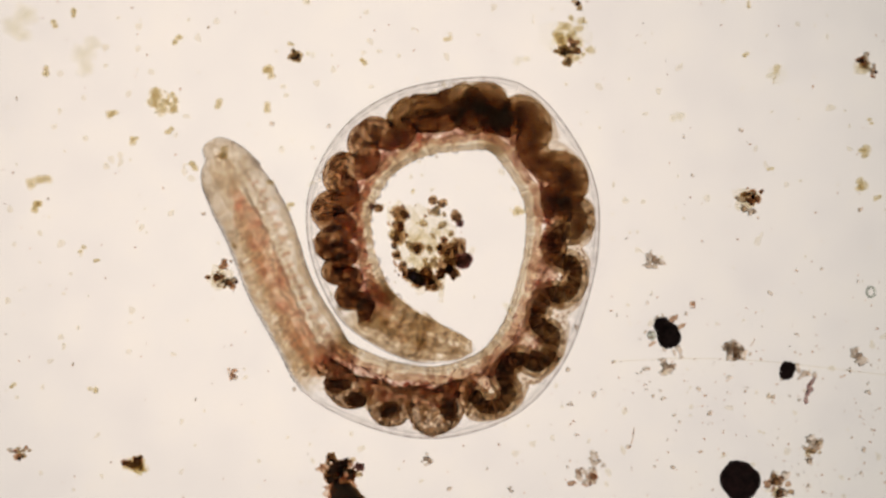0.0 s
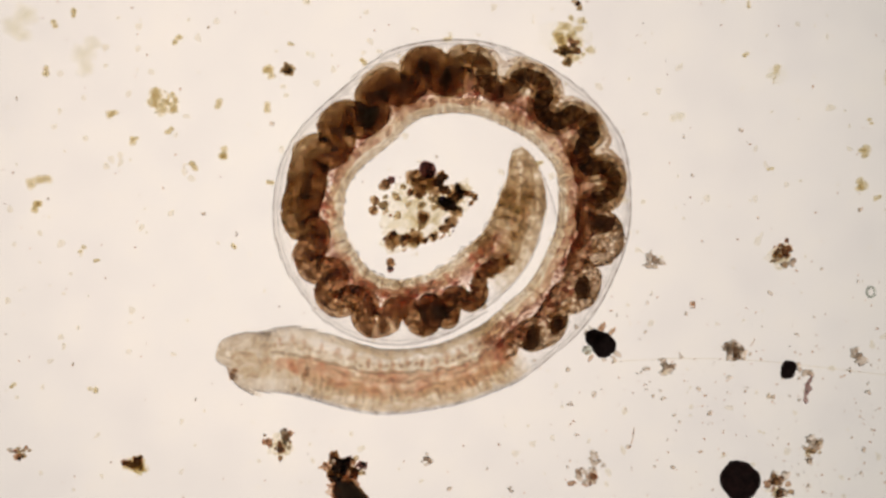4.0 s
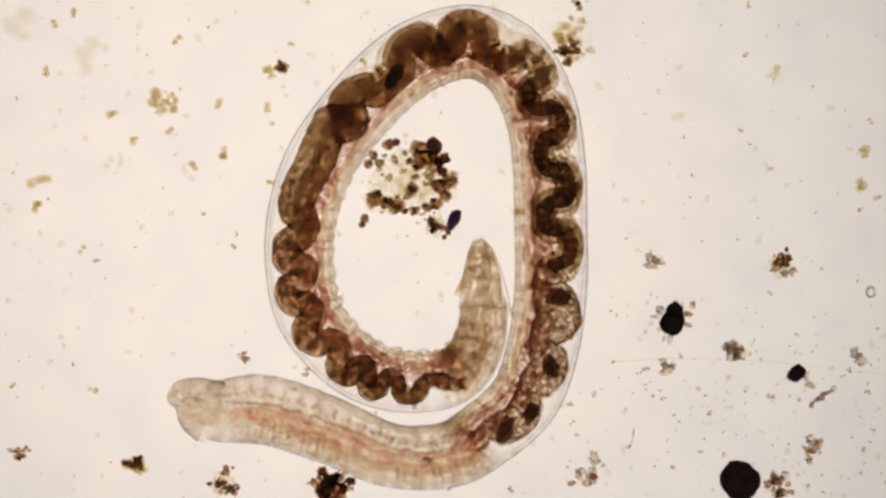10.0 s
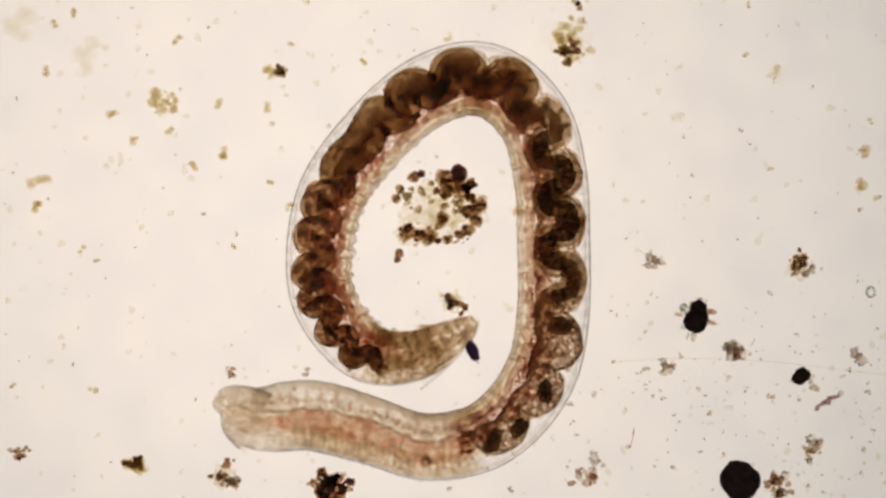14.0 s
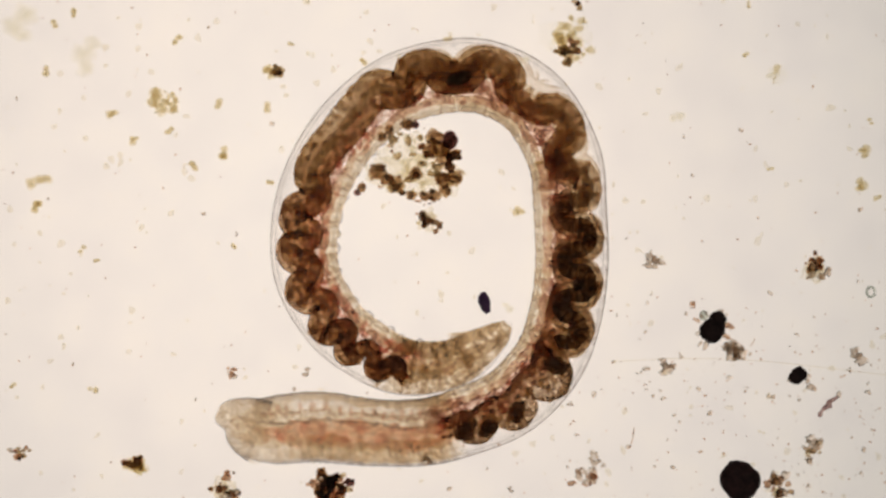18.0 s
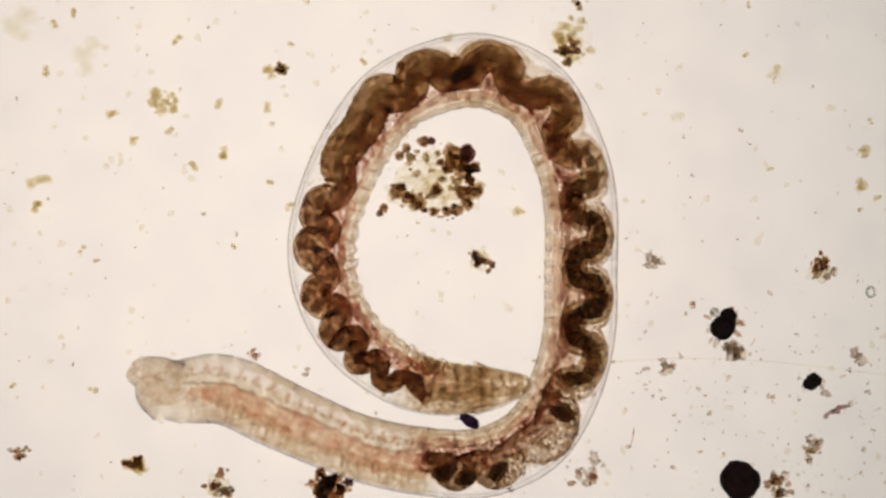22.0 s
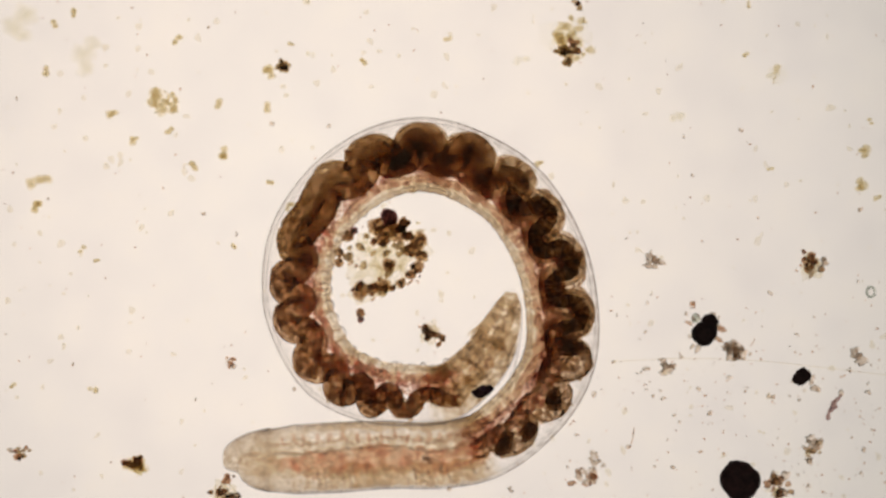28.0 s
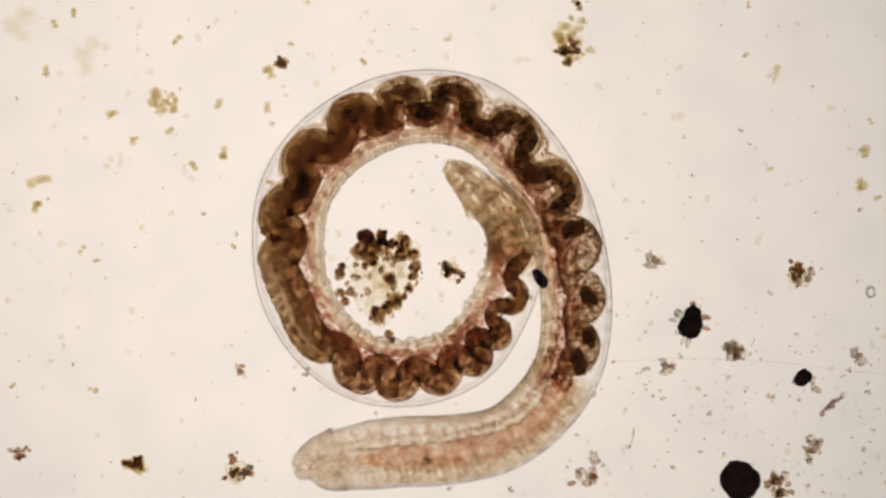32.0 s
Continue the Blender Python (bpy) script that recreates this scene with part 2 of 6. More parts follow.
def setting():
    tagged(new("floor", box_mesh("floor", 0.009, 0.009, -0.001, 0.0, GLASS)),
           "clear square glass under the water, lit from below", "glass", kind="structure")
    # frosted lamp glass with its rim
    ring = [(0.0046 * math.cos(a), 0.0046 * math.sin(a), -0.012) for a in np.linspace(0, 2 * math.pi, 64, endpoint=False)]
    low = [(x, y, -0.0125) for x, y, z in ring]
    f = [tuple(range(64)), tuple(range(127, 63, -1))] + [(i, i + 64, (i + 1) % 64 + 64, (i + 1) % 64) for i in range(64)]
    ob = new("backdrop", mesh_of("backdrop", [(x, y, 0.0) for x, y, z in ring] + [(x, y, -0.0005) for x, y, z in low], f, LAMP, False))
    ob.location = (0, 0, -0.012)
    tagged(ob, "warm white frosted lamp glass of the microscope", "lamp", kind="structure")
    # the dark stage round the opening, on which the glass lies
    v, f = [], []
    for r, z in ((0.0052, -0.001), (0.0125, -0.001), (0.0125, -0.0022), (0.0052, -0.0022)):
        v += [(r * math.cos(a), r * math.sin(a), z) for a in np.linspace(0, 2 * math.pi, 64, endpoint=False)]
    for j in range(4):
        for i in range(64):
            a, b = j * 64 + i, j * 64 + (i + 1) % 64
            k = ((j + 1) % 4 - j) * 64
            f.append((a, b, b + k, a + k))
    tagged(new("stage", mesh_of("stage", v, f, METAL, False)), "black metal microscope stage with a round opening", "stage", kind="structure")


setting()


# ---- the worm ----
LENGTH = 2330.0                    # grid steps from head to tail, at rest
GUT_FROM, GUT_MARK, GUT_TO = 0.224, 0.611, 0.909   # where the dark gut begins, its black clot, its end
AXIS = 72.0                        # height of its middle over the glass
RINGS, FIRST, LAST = 88, 0.034, 0.962


def girth(s):
    """Radius of the body at a share s of its length."""
    return float(np.interp(s, (0, .006, .016, .034, .06, .1, .16, .22, .3, .6, .66, .72, .8, .86, .9, .93, .955, .975, .99, 1.0),
                           (20, 30, 40, 54, 62, 63, 59, 61, 65, 67, 65, 63, 60, 57, 53, 48, 43, 34, 23, 8)))


def ring_share(i):
    return FIRST + (i + 0.5) * (LAST - FIRST) / RINGS


def wedge(verts, s):
    """Bend a ring round the inside of the coil, as the skin of the curled body is."""
    c = float(np.interp(s, (0.2, 0.27, 0.95, 1.0), (0.0, 0.28, 0.28, 0.1)))
    k = c / (girth(s) * STEP)
    return [Vector((v.x * (1 - k * v.y), v.y + 0.5 * k * v.x * v.x, v.z)) for v in verts]


def skin_ring(name, s, inset, strength, fine=1.0, side=0):
    """A ring of the clear thin skin with the annuli of the body wall. Light that grazes it has more of it to pass; that
    darkening is put into its density.
    side: -1 or 1 for the half on that flank alone."""
    reach = SPAN * 0.78
    quarter = [math.pi / 2 * (k / 9) ** 1.8 for k in range(9)]
    angles = quarter + [math.pi - a for a in [math.pi / 2] + quarter[:0:-1]] + [math.pi + a for a in quarter] + [2 * math.pi - a for a in [math.pi / 2] + quarter[:0:-1]]
    verts, faces, thick, n, sides = [], [], [], 19, len(angles)
    ribs = fine * float(np.interp(s, (0.04, 0.08, 0.2, 0.26, 0.66, 0.74, 0.95), (0.8, 2.4, 2.0, 0.3, 0.4, 0.7, 0.7)))
    wrinkle = fine * float(np.interp(s, (0.2, 0.3, 0.6, 0.7, 0.9, 0.95), (1.2, 1.8, 3.0, 7.5, 10.0, 8.0)))
    for k in range(n):
        x = -reach + 2 * reach * k / (n - 1)
        q = s + x / LENGTH
        out = ribs * abs(math.sin(math.pi * q * LENGTH / 10.0))
        inn = wrinkle * (abs(math.sin(math.pi * q * LENGTH / 31.0 + 1.6 * waver(q, 34, 4))) ** 0.7 - 0.7 + 0.35 * waver(q, 75, 7))
        w = strength * min(1.0, max(0.0, (reach - abs(x)) / (SPAN * 0.5)))
        for a in angles:
            c = math.cos(a)
            r = girth(q) - inset + (out * max(0.0, -c) + inn * max(0.0, c))
            verts.append(Vector((x * STEP, r * c * STEP, (girth(q) - inset) * math.sin(a) * STEP)))
            # dark outline for grazing light, fixed per vertex by its angle
            thick.append(w / max(0.06, abs(math.sin(a))) ** 1.5)
    for k in range(n - 1):
        for j in range(sides):
            if side and side * (math.cos(angles[j]) + math.cos(angles[(j + 1) % sides])) < -0.25:
                continue
            a, b = k * sides + j, k * sides + (j + 1) % sides
            faces.append((a, b, b + sides, a + sides))
    return mesh_of(name, wedge(verts, s), faces, SKIN, presence=thick)


SPAN = (LAST - FIRST) * LENGTH / RINGS          # from ring to ring


def sleeve(name, s, low, high, depth, mat, x0=-SPAN * 1.4, x1=SPAN * 1.4, weight=None, n=11, sides=20, z=0.0, gain=1.0, graze=False):
    """An open sleeve of tissue on the ring at share s, between the offsets low(q) and high(q) at the share q.
    It thins out towards its ends, where the next ring's sleeve takes over."""
    verts, faces, thick, lay = [], [], [], []
    for k in range(n):
        x = x0 + (x1 - x0) * k / (n - 1)
        q = s + x / LENGTH
        c, h = (low(q) + high(q)) / 2, max(0.4, (high(q) - low(q)) / 2)
        for j in range(sides):
            a = 2 * math.pi * j / sides
            if graze:
                a -= 0.45 * math.sin(2 * a)
            up = depth * min(1.0, h / 14) if depth else h
            verts.append(Vector((x * STEP, (c + h * math.cos(a)) * STEP, (z + up * math.sin(a)) * STEP)))
            lay.append(((q * LENGTH) * STEP, verts[-1].y, verts[-1].z * 0.2))
        w = gain * (weight(q) if weight else 0.8 * max(0.0, 1 - abs(x) / x1))
        # graze: the outline darkening of grazing light, written into the sleeve's density
        thick += [w / max(0.06, abs(math.sin(2 * math.pi * j / sides - 0.45 * math.sin(4 * math.pi * j / sides)))) ** 1.5 if graze else w for j in range(sides)]
    for k in range(n - 1):
        for j in range(sides):
            p, q = k * sides + j, k * sides + (j + 1) % sides
            faces.append((p, q, q + sides, p + sides))
    return mesh_of(name, wedge(verts, s), faces, mat, presence=thick, lay=lay)


def waver(q, rate, seed):
    """An even wavering along the body, about -1 to 1."""
    return 1.6 * noise.noise(Vector((q * rate, seed, 0.3)))


def septum(s, rng):
    r = girth(s) * rng.uniform(0.80, 0.9)
    x = rng.uniform(-3, 3)
    path = smooth_path([(x - 4, r * 0.95), (x + 2, r * 0.5), (x + 3, 0), (x + 2, -r * 0.5), (x - 4, -r * 0.95)], 4)
    return gut_tube("septum", path, 1.7, LINE, rng, 0.5, z=rng.uniform(0, 12), sides=6)


def skin_fold(s, mat):
    """The pale inner skin, on the hollow side of the curl."""
    return sleeve("skin_fold", s, lambda q: girth(q) - 33 + 4 * waver(q, 60, 2), lambda q: girth(q) - 1.5 + 1.0 * waver(q, 200, 3), 24, mat, gain=1.25)


def crease(s, rng):
    """A short wrinkle across the inner skin."""
    r = girth(s)
    x = rng.uniform(-10, 10)
    pts = [(x + rng.uniform(-1.5, 1.5) + 3 * u, r - 1 - rng.uniform(12, 32) * u) for u in (0, .25, .5, .75, 1)]
    return gut_tube("wrinkle", pts, rng.uniform(1.2, 2.1), LINE, rng, 0.4, z=12, sides=8, presence=rng.uniform(0.4, 0.9))


def gland(s):
    """The mottled pink cell layer between the gut and the inner skin."""
    return sleeve("gland_cells", s, lambda q: -4 + 9 * waver(q, 90, 5), lambda q: girth(q) - 17 + 5 * waver(q, 110, 6), 14, PINK, sides=24, z=4, gain=float(np.interp(s, (0.3, 0.5, 0.7, 0.76), (0.7, 0.75, 0.65, 0.75))))


def gut_tube(name, pts, radius, mat, rng, wobble=0.12, z=0.0, sides=18, taper=5.0, presence=1.0):
    n = len(pts)
    radii = []
    o = rng.uniform(0, 90)
    for i in range(n):
        u = i / (n - 1)
        end = math.sqrt(max(0.0, 1 - (abs(2 * u - 1)) ** taper)) * 0.9 + 0.1
        radii.append(radius * end * (1 + wobble * math.sin(u * 17 + o) * math.sin(u * 7 + o * 2)) * STEP)
    path = [Vector((p[0] * STEP, p[1] * STEP, z * STEP)) for p in pts]
    v, f = tube(path, radii, sides)
    sv = Vector((o, o * 0.7, 0))
    out = []
    for q in v:
        q = Vector(q)
        k = q / (9 * STEP)
        d = Vector((noise.noise(k + sv), noise.noise(k + sv + Vector((31, 0, 0))), noise.noise(k + sv + Vector((0, 47, 0)))))
        out.append(q + d * (radius * wobble * STEP))
    return mesh_of(name, out, f, mat, presence=[presence] * len(out))


# The gut winds along the body. Its folds are counted from the head: whole numbers are the turns next to the outer skin,
# halves the turns on the hollow side of the coil. These are the shares of the length at which the outer turns lie at rest.
FOLDS = (.247, .2865, .3215, .371, .419, .4625, .504, .546, .590, .634, .668, .713, .7505, .779, .809, .838, .859, .882, .909)
GUT_START, GUT_END = -0.75, 18.0
PACE = 15.0                        # from piece to piece along the gut


def spread(values):
    """A smooth function through values given at the fold numbers, run on at its ends."""
    v = np.asarray(values, float)
    curve = smooth_path([(k, x) for k, x in enumerate(v)], 10)

    def at(p):
        if p < 0:
            return v[0] + (v[1] - v[0]) * p
        return float(np.interp(p, curve[:, 0], curve[:, 1]))
    return at


def gut_radius(p):
    r = float(np.interp(p, (-0.75, -0.3, 0, 1, 2, 2.6, 3, 6, 7, 8, 9, 9.6, 10, 11, 11.5, 12, 13, 14, 14.8, 15.3, 16, 17, 17.8, 18.0),
                        (12, 23, 29, 30, 29, 24, 23, 24, 27, 29, 31, 34, 35, 34, 28, 25, 24, 23.5, 21, 18, 15.5, 15, 14, 9)))
    return r * (1 + 0.05 * waver(p, 3.1, 31))


def gut_offset(p):
    """How far the gut's middle lies from the body's, inwards of the coil positive."""
    r = gut_radius(p)
    out = r - float(np.interp(p, (-0.75, 0, 1, 2, 7, 10, 11, 12, 14, 16, 17, 18), (24, 46, 50, 56, 57, 54, 48, 50, 51, 47, 42, 30)))
    inn = float(np.interp(p, (-0.75, 0, 2, 3, 8, 10, 10.3, 10.7, 11, 12, 15, 16, 17, 18), (20, 24, 30, 36, 36, 34, 26, 26, 34, 33, 29, 23, 18, 14))) - r
    return (out + inn) / 2 + (out - inn) / 2 * math.cos(2 * math.pi * p)


REST = spread([f * LENGTH for f in FOLDS])


def bent(p):
    """The fold number at which the gut lies along the body: its turns are round loops, with steep crossings between them."""
    return p + float(np.interp(p, (2.3, 2.9, 5.8, 7.0, 8.5, 9.8, 10.2, 10.8, 11.2, 12.1, 17.5, 18), (0, 0.95, 0.95, 0.75, 0.6, 0.5, 0.1, 0.1, 0.5, 0.6, 0.5, 0))) * math.sin(4 * math.pi * p) / (4 * math.pi)


def gut_rest(p):
    return np.array((REST(bent(p)), gut_offset(p)))


def gut_table():
    ps = np.linspace(GUT_START, GUT_END, 3000)
    pts = np.array([gut_rest(p) for p in ps])
    way = np.concatenate(([0.0], np.cumsum(np.hypot(*np.diff(pts, axis=0).T))))
    return ps, way


GUT_P, GUT_WAY = gut_table()
MIDDLE_WAY = [float(np.interp(p, GUT_P, GUT_WAY)) for p in (6.6, 11.4)]


def gut_sleeve(name, k, radius, mat, gain, squash=0.9, edge=0.0, rough=0.05, seed=0.0):
    """A short length of the winding gut at its piece k, bent as the gut is at rest; it thins out towards both ends."""
    a0 = k * PACE
    # the broad middle stretch bends in wider turns
    reach, bend = (1.5 * PACE, 0.75) if MIDDLE_WAY[0] < a0 < MIDDLE_WAY[1] else (PACE, 0.9)

    def heading(a):
        d = gut_rest(float(np.interp(a + 2, GUT_WAY, GUT_P))) - gut_rest(float(np.interp(a - 2, GUT_WAY, GUT_P)))
        return math.atan2(d[1], d[0])
    h0 = heading(a0)
    n, sides = 15, 22
    jitter = 1 + 0.012 * ((k * 7) % 5 - 2)
    verts, faces, thick, lay = [], [], [], []
    step = 2 * reach / (n - 1)
    turn = [bend * math.remainder(heading(min(max(a0 - reach + step * i, 2.0), GUT_WAY[-1] - 2)) - h0, 2 * math.pi) for i in range(n)]
    cx = np.cumsum([0.0] + [step * math.cos((turn[i] + turn[i + 1]) / 2) for i in range(n - 1)])
    cy = np.cumsum([0.0] + [step * math.sin((turn[i] + turn[i + 1]) / 2) for i in range(n - 1)])
    cx, cy = cx - cx[n // 2], cy - cy[n // 2]
    for i in range(n):
        x = -reach + step * i
        a = min(max(a0 + x, 0.0), GUT_WAY[-1])
        p = float(np.interp(a, GUT_WAY, GUT_P))
        h = turn[i]
        r = radius(p) * jitter
        w = gain(p) * math.cos(math.pi * x / reach / 2) ** 2 * PACE / reach
        if a0 + x < 0 or a0 + x > GUT_WAY[-1]:
            w = 0.0
        for j in range(sides):
            t = 2 * math.pi * j / sides
            rr = r * (1 + rough * 2.2 * noise.noise(Vector((a / 13, 2.2 * math.cos(t), 2.2 * math.sin(t) + seed))))
            y = rr * math.cos(t)
            verts.append(Vector(((cx[i] - y * math.sin(h)) * STEP, (cy[i] + y * math.cos(h)) * STEP, (rr * squash * math.sin(t) + 0.6 * (k % 3)) * STEP)))
            lay.append(((a + 131 * k) * STEP, y * STEP, seed * STEP))
            # sides made denser by edge, a set-in dark rim for light crossing edge-on
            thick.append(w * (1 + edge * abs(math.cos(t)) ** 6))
    for i in range(n - 1):
        for j in range(sides):
            a, b = i * sides + j, i * sides + (j + 1) % sides
            faces.append((a, b, b + sides, a + sides))
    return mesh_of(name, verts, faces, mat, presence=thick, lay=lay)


def gut_edges(p):
    """Where the gut's wall lies in its pouched stretches: its edges next to the outer skin and on the hollow side."""
    u, v = 2 * (p - round(p)), 2 * (p - 0.5 - round(p - 0.5))
    dip = float(np.interp(p, (-0.75, -0.5, 0.5, 2.5, 3.5, 7.5, 8.5, ), (12, 22, 29, 31, 21, 23, 31)))
    low = -float(np.interp(p, (-0.75, -0.4, 0, 1, 2, 7, 10, 11, 12, 14, 16), (20, 40, 48, 52, 57, 58, 55, 50, 52, 52, 46)))
    high = float(np.interp(p, (-0.75, 0, 2, 3, 8, 11, 12, 15, 16), (14, 22, 30, 36, 35, 33, 29, 24, 18)))
    low += dip * (1 - math.sqrt(max(0.0, 1 - 0.97 * u * u))) / 0.83 + 2.5 * waver(p, 4.3, 33)
    high -= 13 * (1 - math.sqrt(max(0.0, 1 - 0.9 * v * v))) - 4 * waver(p, 3.7, 34)
    return low, high


POUCH_PACE = 12.0


def pouch_piece(worm, p0, k, rng):
    """One short length of the pouched gut wall, set square to the body."""
    wall, words, strength = (GRAIN, "grainy pale gut wall", 0.85) if p0 < 2.6 else (VEIL, "thin pale wall round the winding gut", 0.55)
    reach, n, sides = 22.0, 15, 24
    ps = np.linspace(GUT_START, GUT_END, 800)
    ws = np.array([REST(p) for p in ps])
    objects = []
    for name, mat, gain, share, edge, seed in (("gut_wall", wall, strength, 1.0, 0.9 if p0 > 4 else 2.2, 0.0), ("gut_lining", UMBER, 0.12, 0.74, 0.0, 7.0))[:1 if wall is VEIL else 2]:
        verts, faces, thick, lay = [], [], [], []
        for i in range(n):
            x = -reach + 2 * reach * i / (n - 1)
            p = float(np.interp(REST(p0) + x, ws, ps))
            low, high = gut_edges(p)
            c, h = (low + high) / 2, (high - low) / 2 * share * (1 + 0.012 * ((k * 7) % 5 - 2))
            if seed:
                h *= 1 + 0.16 * waver(p, 6.0, 15)
                c += 6 * waver(p, 5.0, 16) - 5 * math.cos(2 * math.pi * p)
            w = gain * math.cos(math.pi * x / reach / 2) ** 2 * POUCH_PACE / reach
            if wall is VEIL:
                w *= float(np.interp(p, (2.45, 2.7, 8.5, 8.9), (0, 1, 1, 0)))
            else:
                w *= float(np.interp(p, (-0.75, -0.5, 2.45, 2.7), (0, 1, 1, 0)))
            for j in range(sides):
                t = 2 * math.pi * j / sides
                verts.append(Vector((x * STEP, (c + h * math.cos(t)) * STEP, (h * 0.85 * math.sin(t) + 0.6 * (k % 3)) * STEP)))
                lay.append(((REST(p0) + x + 131 * k) * STEP, h * math.cos(t) * STEP, seed * STEP))
                # edge: side darkening of light passing the wall obliquely, put into its density
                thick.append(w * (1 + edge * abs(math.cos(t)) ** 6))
        for i in range(n - 1):
            for j in range(sides):
                a, b = i * sides + j, i * sides + (j + 1) % sides
                faces.append((a, b, b + sides, a + sides))
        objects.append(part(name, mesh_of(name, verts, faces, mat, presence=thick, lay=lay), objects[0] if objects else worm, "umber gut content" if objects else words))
    low, high = gut_edges(p0)
    if p0 < 5.8:
        items = []
        for i in range(15):
            g = rng.uniform(0.9, 2.3)
            x = rng.uniform(-8, 8)
            lo, hi = gut_edges(float(np.interp(REST(p0) + x, ws, ps)))
            items.append((x, lo + (hi - lo) * rng.choice((rng.uniform(0.02, 0.25), rng.uniform(0.05, 1.1))), 30 + rng.uniform(0, 6), g * rng.uniform(0.8, 1.6), g, g * 0.7))
        part("wall_grains", mesh_of("wall_grains", *lumps(items, rng, 1, 0.4), rng.choice((RUST, BARK, RUST))), objects[0], "fine dark grains on the gut wall")
    if wall is VEIL:
        return objects[0], p0
    for mat, count, a, b, words in ((GRIT, 12, 0.04, 0.94, "dark olive granules in the gut wall"), (REDGRIT, 5, 0.55, 1.06, "reddish granules on the gut")):
        if mat is REDGRIT and k % 3:
            continue
        items = []
        for i in range(count):
            g = rng.uniform(1.8, 6.0)
            items.append((rng.uniform(-8, 8), low + (high - low) * rng.uniform(a, b), 22 + rng.uniform(0, 8), g * rng.uniform(0.8, 1.24), g, g * 0.7))
        part("gut_granules", mesh_of("gut_granules", *lumps(items, rng, 2, 0.4), mat), objects[0], words)
    # the crease between two pouches
    near = round(p0 - 0.5) + 0.5 - p0
    x = REST(p0 + near) - REST(p0)
    if abs(x) <= POUCH_PACE / 2 and p0 > 0:
        low = gut_edges(p0 + near)[0]
        pts = smooth_path([(x, low - 2), (x + 2, low + 10), (x - 3, low + 24), (x - 7, low + 36)], 4)
        part("gut_crease", gut_tube("gut_crease", pts, 2.6, UMBER, rng, 0.5, z=24, sides=8, presence=0.8), objects[0], "dark crease between two pouches")
    return objects[0], p0


def gut_piece(worm, k, rng):
    """One short length of the winding gut: its wall and what is in it."""
    p = float(np.interp(k * PACE, GUT_WAY, GUT_P))
    if 2.5 < p < 6.6:
        wall, words, strength = OLIVE, "olive brown gut wall", 0.54
    elif 6.6 <= p < 11.5:
        wall, words, strength = BROWN, "broad brown gut wall", 0.95 if p < 8.5 else 1.1
    elif 11.5 <= p <= 14.9:
        wall, words, strength = UMBER, "rumpled umber gut wall", 1.2
    elif p > 14.9:
        wall, words, strength = ROPE, "thin blackish hind gut", 1.55
    else:
        return None

    def fade(q):
        return float(np.interp(q, (2.45, 2.7), (0, 1)))
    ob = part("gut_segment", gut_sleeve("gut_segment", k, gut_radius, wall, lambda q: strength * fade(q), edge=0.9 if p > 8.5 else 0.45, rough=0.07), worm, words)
    if p > 6.2:
        part("gut_lining", gut_sleeve("gut_lining", k, lambda q: gut_radius(q) * (0.7 + 0.1 * waver(q, 4.0, 13)), UMBER, lambda q: (0.8 + 0.5 * waver(q, 5.0, 14)) * fade(q), rough=0.2, seed=9.0), ob, "umber gut content")
    r = gut_radius(p)
    for mat, count, low, high, big, words in ((GRIT, 11, -0.92, 0.92, 6.5, "dark olive granules in the gut wall"), (REDGRIT, 4, 0.1, 1.05, 4.2, "reddish granules on the gut")):
        if mat is REDGRIT and k % 2:
            continue
        items = []
        for i in range(count):
            g = rng.uniform(2.0, big)
            items.append((rng.uniform(-9, 9), rng.uniform(low, high) * r, r * 0.5 + rng.uniform(0, 6), g * rng.uniform(0.8, 1.24), g, g * 0.7))
        part("gut_granules", mesh_of("gut_granules", *lumps(items, rng, 2, 0.4), mat), ob, words)
    if p < 12.0:
        part("gut_core", gut_sleeve("gut_core", k, lambda q: float(np.interp(q, (2.6, 5.0, 6.5), (13.0, 12.0, 9.5))) + 2.6 * waver(q, 4.5, 41), CORE,
                                    lambda q: float(np.interp(q, (2.55, 2.7, 5.4, 6.4, 8.2, 11.4, 12.0), (0.0, 1.2, 1.1, 0.5, 0.4, 0.35, 0.0))) * (1 + 0.35 * waver(q, 3.3, 42)), rough=0.16, seed=4.0), ob, "dark brown gut content")
    return ob, p


# the dark pellets in the gut: fold number, offset across it, half length, half width
PELLETS = ((-0.22, -14, 25, 14), (0.26, -24, 19, 14), (1.0, -22, 21, 14), (2.3, -14, 16, 22), (8.45, 1, 25, 13))


